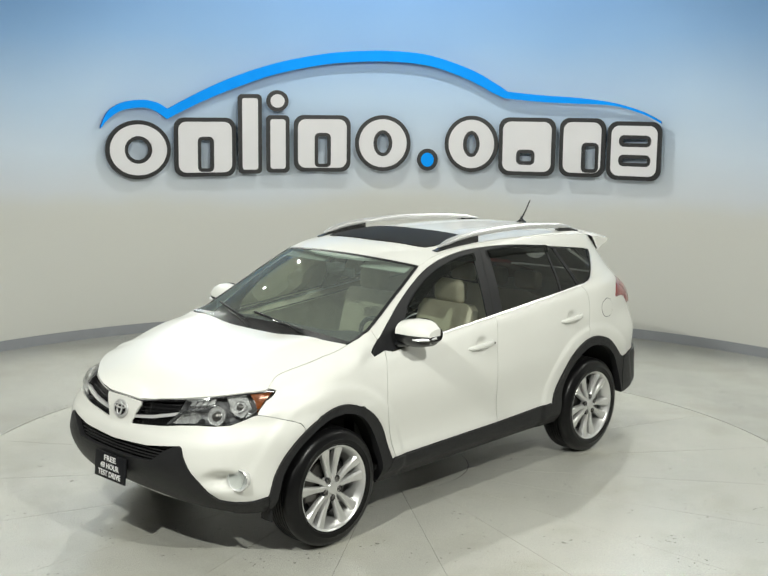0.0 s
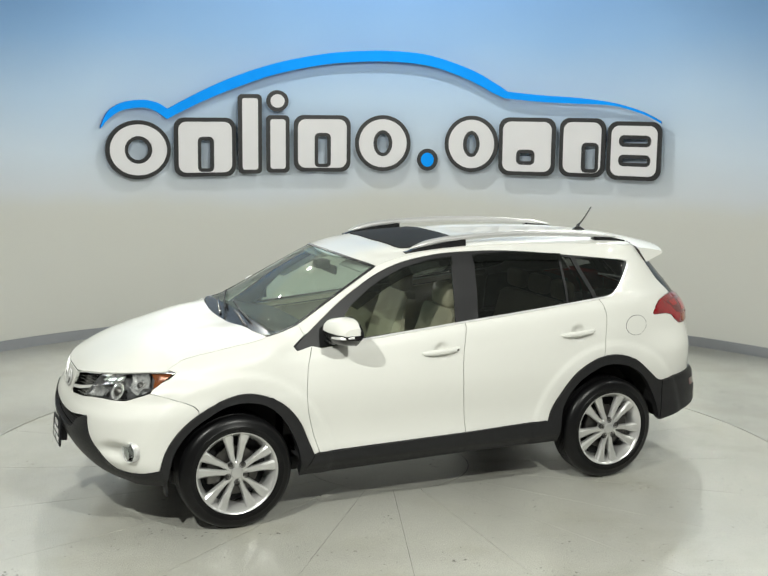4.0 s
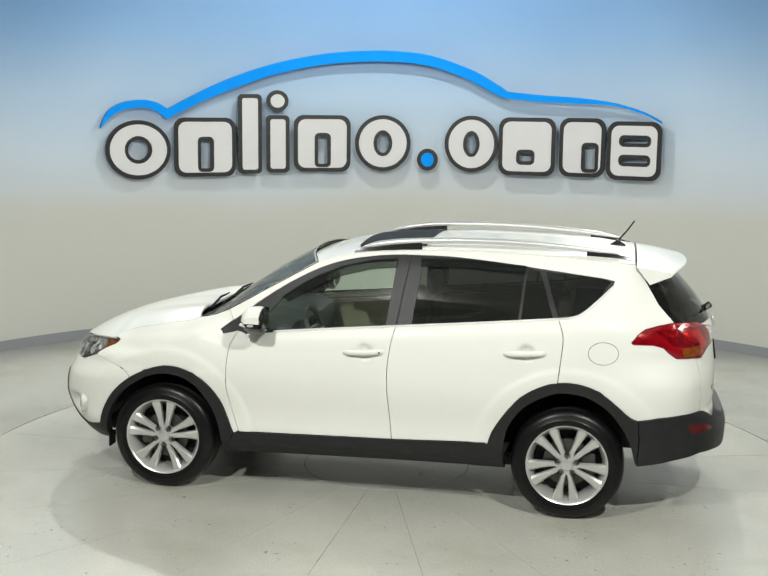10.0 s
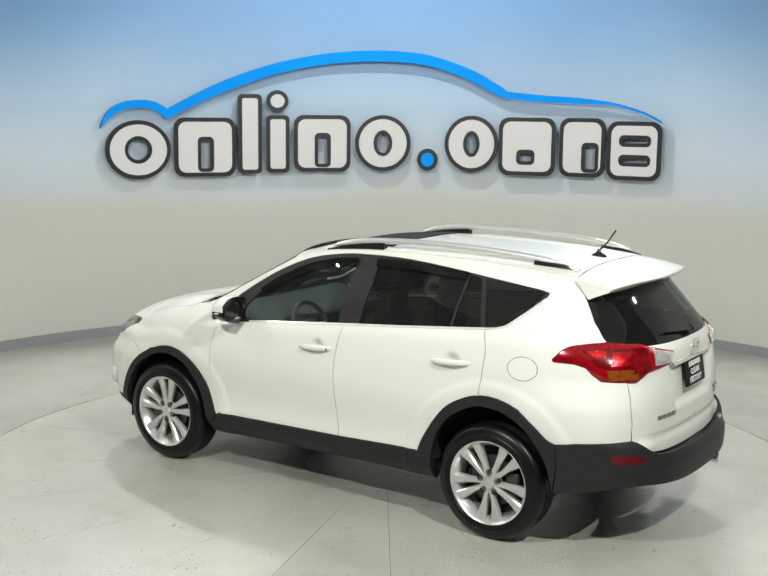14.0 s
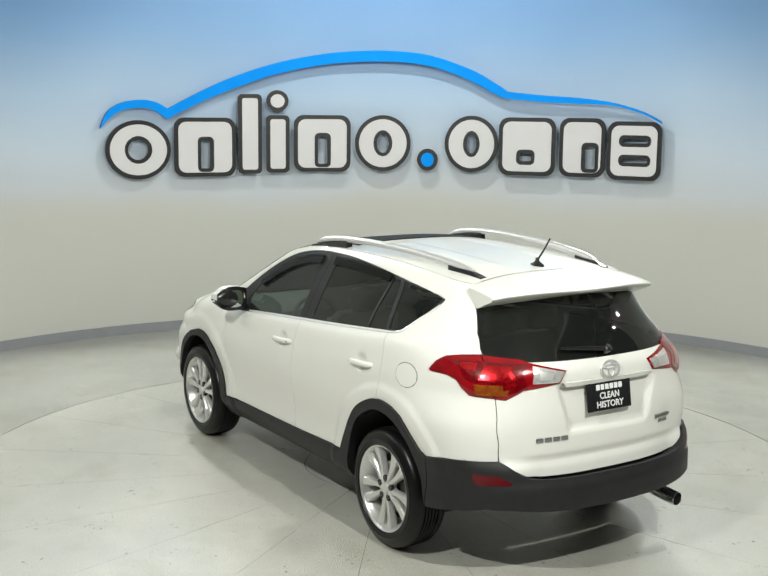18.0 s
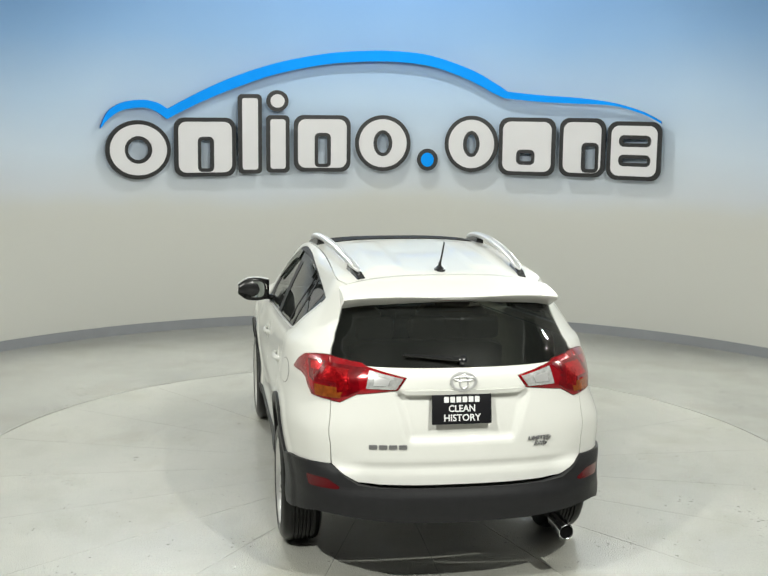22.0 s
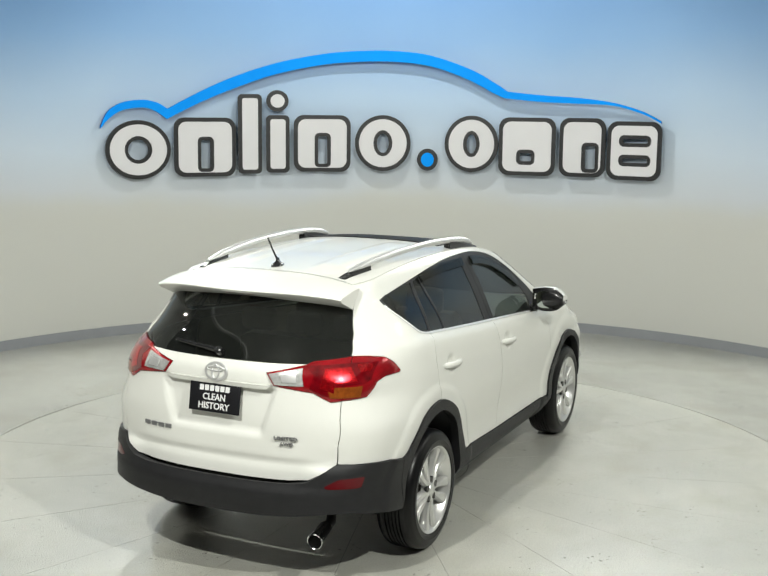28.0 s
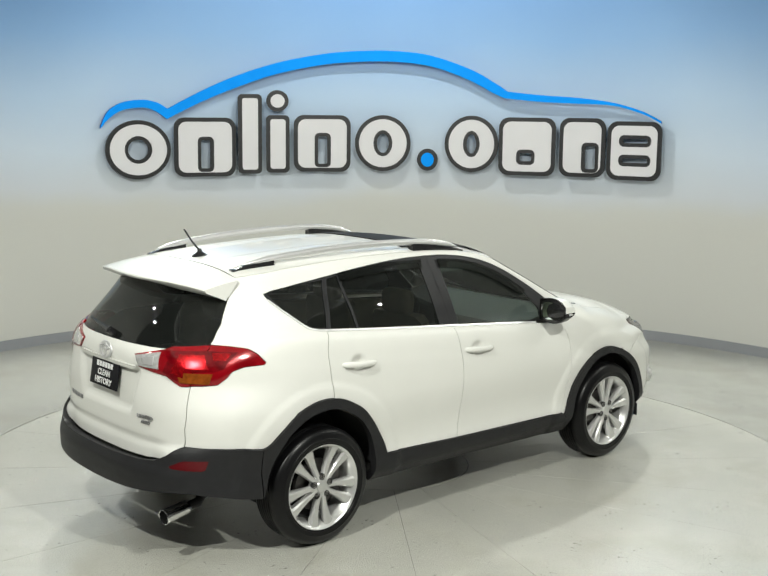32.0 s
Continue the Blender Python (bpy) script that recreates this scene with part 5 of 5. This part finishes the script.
        b = part("badge" if badge is None else "block", moved(rbox((-0.022, -0.0125, -0.006), (0.022, 0.0125, 0.004), 0.004), facing(q, nm) @ Matrix.Rotation(0 if abs((facing(q, nm).to_3x3() @ Vector((1, 0, 0))).z) < 0.7 else math.pi / 2, 4, "Z")), BADGE, car if badge is None else badge, "dark chrome badge of plain blocks" if badge is None else "")
        badge = badge or b
    for words, y, z, w in (("LIMITED", -0.420, 0.828, 0.130), ("AWD", -0.425, 0.797, 0.075)):
        q, nm = on_shell(T(y, z), 0.003)
        text("badge_text", words, 0.027, (-nm.y, nm.x, 0), (0, 0, 1), (q.x - 0.004, y, z), BADGE, car, "chrome lettering", 0.003, width=w)
    skin("gate_garnish", [T(0.33, 1.100), T(0.30, 1.086), T(0, 1.084), T(-0.30, 1.086), T(-0.33, 1.100), T(0, 1.098)], shell, PAINT, car, off=0.012, lip=0.03, gap=0)
    for sg in (1, -1):
        skin("reflector", [T(0.786, 0.627), T(0.780, 0.631), T(0.700, 0.629), T(0.684, 0.624), T(0.634, 0.593), T(0.636, 0.583), T(0.650, 0.578), T(0.766, 0.573), T(0.776, 0.580)], shell, DARKRED, car, "dark red bumper reflector", off=0.017, lip=0.01, gap=0, mirror=sg < 0)
    # fog lamps
    for sg in (1, -1):
        q, nm = Vector((1.951, 0.776, 0.520)), Vector((1.0, 0.44, 0.02)).normalized()
        bm = lathe([(0.064, -0.03), (0.066, 0.004), (0.061, 0.010), (0.056, 0.006), (0.045, -0.010), (0.02, -0.018), (0.001, -0.018)], 32)
        fl = part("fog_lamp", moved(bm, facing(q, nm, sg)), FOGBOWL, car, "round clear fog lamp")
        ln = part("fog_lens", moved(lathe([(0.058, 0.004), (0.05, 0.012), (0.03, 0.017), (0.001, 0.019)], 28), facing(q, nm, sg)), LENS, fl)
        ln.visible_shadow = False
    # exhaust
    tip = Matrix.Translation((-2.215, -0.590, 0.292)) @ Vector((-1, -0.12, -0.12)).to_track_quat("Z", "Y").to_matrix().to_4x4()
    rim = lathe([(0.030, -0.172), (0.038, -0.165), (0.041, -0.155), (0.042, -0.02), (0.0435, -0.008), (0.0435, 0.0), (0.041, 0.003), (0.038, 0.0), (0.037, -0.014)], 32)
    pipe = part("exhaust_pipe", moved(rim, tip), CHROME, car, "polished round exhaust tip")
    # near-black inner wall, so that the opening reads dark
    part("bore", moved(lathe([(0.0368, -0.012), (0.0360, -0.15), (0.001, -0.15)], 28), tip), BOREBLACK, pipe, "matt black bore")
    part("feed_pipe", tube([tip @ Vector((0, 0, -0.16)), tip @ Vector((0, 0, -0.24)), Vector((-1.92, -0.535, 0.355)), Vector((-1.86, -0.46, 0.405))], [0.027] * 4, 14), DARK, pipe, "dull dark exhaust feed pipe")


def under():
    part("floor_pan", rbox((-1.66, -0.70, 0.26), (1.70, 0.70, 0.36), 0.03), DARK, car)
    # unseen dark box, added so hood gap and grille look dark behind
    part("engine_bay_box", rbox((1.0, -0.66, 0.30), (1.98, 0.66, 0.86), 0.05), DARK, car)
    part("rear_beam", rbox((-2.14, -0.60, 0.47), (-1.7, 0.60, 0.60), 0.03), DARK, car)
    part("silencer", rbox((-2.00, -0.50, 0.36), (-1.72, 0.25, 0.46), 0.045), DARK, car)
    for wx in (1.33, -1.33):
        for sg in (1, -1):
            bm = bmesh.new()
            rows = []
            for i in range(25):
                a = math.radians(3 + 174 * i / 24)
                rows.append([bm.verts.new((wx + 0.455 * math.cos(a), sg * y, 0.351 + 0.455 * math.sin(a))) for y in (0.860, 0.50)])
            for p, q in zip(rows, rows[1:]):
                bm.faces.new((p[0], p[1], q[1], q[0]))
            bm.faces.new([r[1] for r in rows])
            part("wheel_housing", bm, DARK, car)
    for sg in (1, -1):
        part("mud_flap", rbox((1.738, sg * 0.79 - 0.06, 0.235), (1.750, sg * 0.79 + 0.03, 0.33), 0.004), CLAD, car)


def cabin():
    # inner trims of the doors and the lining of the roof
    for sg in (1, -1):
        skin("door_trim", flank([(0.78, 0.46), (0.83, 0.70), (0.84, 1.065), (0.58, 1.088), (-0.226, 1.160), (-1.23, 1.250), (-1.23, 0.93), (-1.0, 0.80), (-0.80, 0.48)]), shell, BEIGE, car, "beige inner door trim", off=-0.075, lip=-0.06, gap=0, step=0.09, mirror=sg < 0)
        skin("door_top_trim", flank([(0.86, 1.00), (0.88, 1.068), (0.58, 1.092), (-0.226, 1.164), (-1.24, 1.252), (-1.24, 1.19), (-0.226, 1.10), (0.58, 1.03)]), shell, DASH, car, off=-0.068, lip=0.0, gap=0, step=0.09, mirror=sg < 0)
        skin("luggage_trim", flank([(-1.24, 0.92), (-1.24, 1.245), (-1.32, 1.262), (-1.70, 1.262), (-1.95, 1.2), (-1.95, 0.92)]), shell, DASH, car, off=-0.07, lip=0.0, gap=0, step=0.09, mirror=sg < 0)
    skin("headlining", [(0.34, 0.50), (-0.2, 0.56), (-1.65, 0.52), (-1.65, -0.52), (-0.2, -0.56), (0.34, -0.50)], roof, LINING, car, off=-0.045, lip=0.0, gap=0, step=0.12)
    # dashboard
    prof = [(0.98, 1.130), (0.80, 1.105), (0.64, 1.075), (0.55, 1.040), (0.53, 0.98), (0.56, 0.86), (0.62, 0.70), (0.75, 0.50), (0.98, 0.5)]
    bm = bmesh.new()
    rows = []
    for j in range(15):
        y = -0.70 + 1.40 * j / 14
        hump = 0.035 * math.exp(-((y - 0.37) / 0.17) ** 2)
        rows.append([bm.verts.new((x, y, z + (hump if i in (2, 3) else 0))) for i, (x, z) in enumerate(prof)])
    for p, q in zip(rows, rows[1:]):
        for i in range(len(prof) - 1):
            bm.faces.new((p[i], p[i + 1], q[i + 1], q[i]))
    bm.faces.new(rows[0])
    bm.faces.new(rows[-1])
    d = part("dashboard", bm, DASH, car, "dark dashboard")
    part("screen", moved(rbox((-0.01, -0.12, -0.075), (0.012, 0.12, 0.075), 0.006), Matrix.Translation((0.535, 0.0, 0.96)) @ Matrix.Rotation(radians(-15), 4, "Y")), SUNGLASS, d)
    part("console", rbox((-0.15, -0.11, 0.36), (0.62, 0.11, 0.66), 0.03), DASH, car)
    # steering wheel
    bm = bmesh.new()
    k, n = 32, 8
    rows = [[bm.verts.new(((0.182 + 0.016 * math.cos(2 * math.pi * j / n)) * math.cos(2 * math.pi * i / k), (0.182 + 0.016 * math.cos(2 * math.pi * j / n)) * math.sin(2 * math.pi * i / k), 0.016 * math.sin(2 * math.pi * j / n))) for j in range(n)] for i in range(k)]
    for i in range(k):
        for j in range(n):
            bm.faces.new((rows[i][j], rows[(i + 1) % k][j], rows[(i + 1) % k][(j + 1) % n], rows[i][(j + 1) % n]))
    m = Matrix.Translation((0.40, 0.37, 1.0)) @ Matrix.Rotation(radians(-68), 4, "Y")
    sw = part("steering_wheel", moved(bm, m), DASH, car, "dark leather steering wheel")
    part("wheel_boss", moved(rbox((-0.07, -0.085, -0.045), (0.06, 0.085, 0.012), 0.02), m), DASH, sw)
    for y in (-1, 1):
        part("wheel_spoke", moved(rbox((-0.02, y * 0.125 - 0.055, -0.012), (0.02, y * 0.125 + 0.055, 0.004), 0.005), m), SATIN, sw)
    # seats
    def seat(name, x, y, half, tall):
        s = new(name)
        s.parent = car
        def cushion(nm, prof, hw, mat_, bevel=0.04):
            bm = bmesh.new()
            rows = []
            for t_ in (-1, -0.82, -0.4, 0, 0.4, 0.82, 1):
                push = 0.035 if 0.5 < abs(t_) < 0.9 else (0.0 if abs(t_) <= 0.5 else -0.02)
                cx, cz = sum(p[0] for p in prof) / len(prof), sum(p[1] for p in prof) / len(prof)
                k = 1 if abs(t_) < 0.9 else 0.86
                rows.append([bm.verts.new((x + cx + (px - cx) * k + push * (0.6 if i in (1, 2) else 0), y + t_ * hw, cz + (pz - cz) * k)) for i, (px, pz) in enumerate(prof)])
            for p, q in zip(rows, rows[1:]):
                for i in range(len(prof)):
                    bm.faces.new((p[i], p[(i + 1) % len(prof)], q[(i + 1) % len(prof)], q[i]))
            bm.faces.new(rows[0])
            bm.faces.new(rows[-1])
            bmesh.ops.subdivide_edges(bm, edges=bm.edges[:], cuts=1, use_grid_fill=True, smooth=0.6)
            return part(nm, bm, mat_, s)
        cushion("cushion", [(-0.20, 0.50), (0.30, 0.54), (0.33, 0.64), (0.25, 0.68), (-0.18, 0.62)], half, BEIGE)
        cushion("backrest", [(-0.16, 0.60), (-0.04, 0.62), (-0.14, 0.95), (-0.22, tall), (-0.30, tall - 0.01), (-0.28, 0.95)], half * 0.95, BEIGE)
        return s
    for y in (0.37, -0.37):
        s = seat("front_seat", -0.02, y, 0.255, 1.20)
        part("headrest", rbox((-0.350, y - 0.130, 1.185), (-0.240, y + 0.130, 1.355), 0.05, 4), BEIGE, s)
        for o in (-0.05, 0.05):
            part("headrest_post", tube([(-0.27, y + o, 1.15), (-0.285, y + o, 1.24)], 0.006, 8), STEEL, s)
    s = seat("rear_bench", -0.98, 0.0, 0.49, 1.16)
    for y in (0.32, 0.0, -0.32):
        part("headrest", rbox((-1.31, y - 0.115, 1.17), (-1.22, y + 0.115, 1.31), 0.035, 3), BEIGE, s)
    part("rear_view_mirror", rbox((0.40, -0.12, 1.405), (0.425, 0.12, 1.465), 0.01), DASH, car)
    part("mirror_foot", rbox((0.42, -0.05, 1.44), (0.52, 0.05, 1.50), 0.015), DASH, car)
    for y in (0.37, -0.37):
        part("sun_visor", moved(rbox((-0.085, -0.20, -0.006), (0.085, 0.20, 0.006), 0.005), Matrix.Translation((0.33, y, 1.515)) @ Matrix.Rotation(radians(20), 4, "Y")), LINING, car)


body()
base_wheel = wheel()
base_wheel.parent = car
base_wheel.location = (1.33, 0.782, 0.351)
for x, y, r in ((-1.33, 0.782, 0), (1.33, -0.782, 180), (-1.33, -0.782, 180)):
    w = copy_thing(base_wheel, pose(x, y, 0.351, 0, 180 if x < 0 else 0, r))
    w.parent = car
mirrors()
handles()
fuel_flap()
roof_things()
wipers()
plates_and_badges()
under()
cabin()

# ---- wall sign: plain shapes, laid out along the curved wall (arc length, height) ----
SIGN_R = 5.26


def bent(s, z, r):
    a = (s + 0.08) * 1.010 / SIGN_R - 0.08 / SIGN_R
    return Vector((r * math.sin(a), r * math.cos(a), z))


def slab(name, poly, front, back, material, parent, label="", hole=None):
    """A thick plate cut along poly, bent with the wall."""
    edge = dense(poly, 0.06)
    n = len(edge)
    pts, links = [Vector(p) for p in edge], [(i, (i + 1) % n) for i in range(n)]
    cuts = [dense(h, 0.06) for h in hole or ()]
    for h in cuts:
        k = len(pts)
        links += [(k + i, k + (i + 1) % len(h)) for i in range(len(h))]
        pts += [Vector(p) for p in h]
    vs, _, fs, _, _, _ = delaunay_2d_cdt(pts, links, [], 1, 1e-6)
    for h in cuts:
        fs = [f for f in fs if not inside(h, sum(vs[i].x for i in f) / 3, sum(vs[i].y for i in f) / 3)]
    k = len(vs)
    v = [bent(p.x, p.y, front) for p in vs] + [bent(p.x, p.y, back) for p in vs]
    f = [tuple(g) for g in fs] + [tuple(i + k for i in g[::-1]) for g in fs]
    rim = {}
    for g in fs:
        for a, b in zip(g, g[1:] + g[:1]):
            rim[(a, b)] = 1
    f += [(b, a, a + k, b + k) for (a, b) in rim if (b, a) not in rim]
    return mesh_part(name, v, f, material, parent, label)


def oval(s0, s1, z0, z1, n=40):
    return [((s0 + s1) / 2 + (s1 - s0) / 2 * math.cos(2 * math.pi * i / n), (z0 + z1) / 2 + (z1 - z0) / 2 * math.sin(2 * math.pi * i / n)) for i in range(n)]


def pill(s0, s1, z0, z1, r):
    out = []
    for cx, cz, a0 in ((s1 - r, z1 - r, 0), (s0 + r, z1 - r, 90), (s0 + r, z0 + r, 180), (s1 - r, z0 + r, 270)):
        for i in range(7):
            a = math.radians(a0 + 15 * i)
            out.append((cx + r * math.cos(a), cz + r * math.sin(a)))
    return out


def sign():
    white, black, blue = SIGNWHITE, SIGNBLACK, SIGNBLUE
    # each shape: kind, left, right, foot, top; frames carry slots (left, right, foot, top inside the shape)
    shapes = [("ring", -3.217, -2.489, 1.712, 2.349, ()), ("frame", -2.449, -1.757, 1.73, 2.379, ((0.300, 0.405, 0.09, 0.40),)), ("bar", -1.728, -1.46, 1.757, 2.642, ()), ("bar", -1.411, -1.148, 1.766, 2.411, ()),
              ("spot", -1.408, -1.158, 2.45, 2.689, ()), ("frame", -1.098, -0.453, 1.777, 2.416, ((0.275, 0.380, 0.09, 0.40),)), ("ring", -0.403, 0.232, 1.788, 2.423, ()), ("dot", 0.307, 0.544, 1.8, 2.051, ()),
              ("ring", 0.619, 1.228, 1.793, 2.429, ()), ("frame", 1.235, 1.874, 1.77, 2.416, ((0.24, 0.37, 0.16, 0.25),)), ("frame", 1.919, 2.432, 1.774, 2.42, ((0.290, 0.405, 0.09, 0.34),)),
              ("frame", 2.455, 3.056, 1.76, 2.392, ((0.17, 0.45, 0.19, 0.235), (0.17, 0.45, 0.40, 0.445)))]
    b = 0.045
    for kind, s0, s1, z0, z1, slots in shapes:
        top = tagged(new("sign_shape"), "", "sign", "shapes of the wall sign")
        if kind in ("ring", "spot", "dot"):
            outer, face = oval(s0, s1, z0, z1), oval(s0 + b, s1 - b, z0 + b, z1 - b)
            hole = [oval(s0 + 0.25, s1 - 0.25, z0 + 0.21, z1 - 0.21)] if kind == "ring" else ()
            fhole = [oval(s0 + 0.21, s1 - 0.21, z0 + 0.17, z1 - 0.17)] if kind == "ring" else ()
        else:
            r = 0.03 if kind == "bar" else 0.09
            outer, face = pill(s0, s1, z0, z1, r + 0.02), pill(s0 + b, s1 - b, z0 + b, z1 - b, r)
            hole = [pill(s0 + p, s0 + q, z0 + c, z0 + d, 0.02) for p, q, c, d in slots]
            fhole = [pill(s0 + p - 0.04, s0 + q + 0.04, z0 + c - 0.04, z0 + d + 0.04, 0.055) for p, q, c, d in slots]
        slab("backing", outer, SIGN_R - 0.045, SIGN_R - 0.022, black, top, "", hole)
        slab("face", face, SIGN_R - 0.051, SIGN_R - 0.0445, blue if kind == "dot" else white, top, "", fhole)
        slab("stud", oval(s0 + 0.105, s0 + 0.135, z0 + 0.105, z0 + 0.135, 12), SIGN_R - 0.0225, 5.34, black, top)
        tagged(top, {"dot": "blue round dot with black rim on the wall", "ring": "white ring shape with black rim on the wall", "spot": "white round shape with black rim on the wall",
                     "bar": "white upright bar with black rim on the wall"}.get(kind, "white slotted block with black rim on the wall"))
    up = [(-3.264, 2.282), (-3.184, 2.436), (-3.057, 2.52), (-2.92, 2.557), (-2.757, 2.564), (-2.621, 2.534), (-2.518, 2.472)]
    up2 = [(-2.518, 2.472), (-2.208, 2.634), (-1.821, 2.81), (-1.323, 2.981), (-0.825, 3.087), (-0.438, 3.131), (0.006, 3.142), (0.45, 3.092), (0.896, 2.943), (1.177, 2.792), (1.318, 2.701)]
    up3 = [(1.318, 2.701), (1.678, 2.666), (2.119, 2.638), (2.504, 2.589), (2.834, 2.498), (3.04, 2.398)]
    lo = [(-3.265, 2.261), (-3.187, 2.349), (-3.059, 2.437), (-2.922, 2.474), (-2.759, 2.48), (-2.64, 2.439), (-2.526, 2.361)]
    lo2 = [(-2.526, 2.361), (-2.21, 2.517), (-1.822, 2.682), (-1.324, 2.857), (-0.825, 2.968), (-0.437, 3.011), (0.007, 3.022), (0.452, 2.972), (0.871, 2.828), (1.152, 2.684), (1.292, 2.625)]
    lo3 = [(1.292, 2.625), (1.68, 2.591), (2.121, 2.574), (2.505, 2.557), (2.836, 2.472), (3.041, 2.377)]
    top = rounded(up) + rounded(up2)[1:] + rounded(up3)[1:]
    low = rounded(lo) + rounded(lo2)[1:] + rounded(lo3)[1:]
    band = tagged(new("sign_band"), "bright blue curved band above the white shapes", "sign", "shapes of the wall sign")
    slab("body", top + low[::-1], SIGN_R - 0.040, SIGN_R - 0.016, SIGNSHADE, band, "edge in darker blue, coloured for the band's shading")
    for x, z in ((-2.85, 2.515), (-1.5, 2.862), (0.0, 3.08), (0.9, 2.880)):
        slab("stud", oval(x - 0.015, x + 0.015, z - 0.015, z + 0.015, 12), SIGN_R - 0.0165, 5.34, SIGNSHADE, band)
    slab("face", top + low[::-1], SIGN_R - 0.045, SIGN_R - 0.0405, blue, band)


sign()
# ---- moving things ----
A0, RATE = 226.66, -5.7772
OFFSET = Vector((0.0210, -0.0282, 0.0))


def motions():
    rows = [2.0 * i for i in range(17)]
    walk(turntable, [(t, pose(0, 0, 0, 0, 0, A0 + RATE * t)) for t in rows])
    walk(car, [(t, pose(0, 0, 0, 0, 0, A0 + RATE * t) @ Matrix.Translation(OFFSET)) for t in rows])


motions()
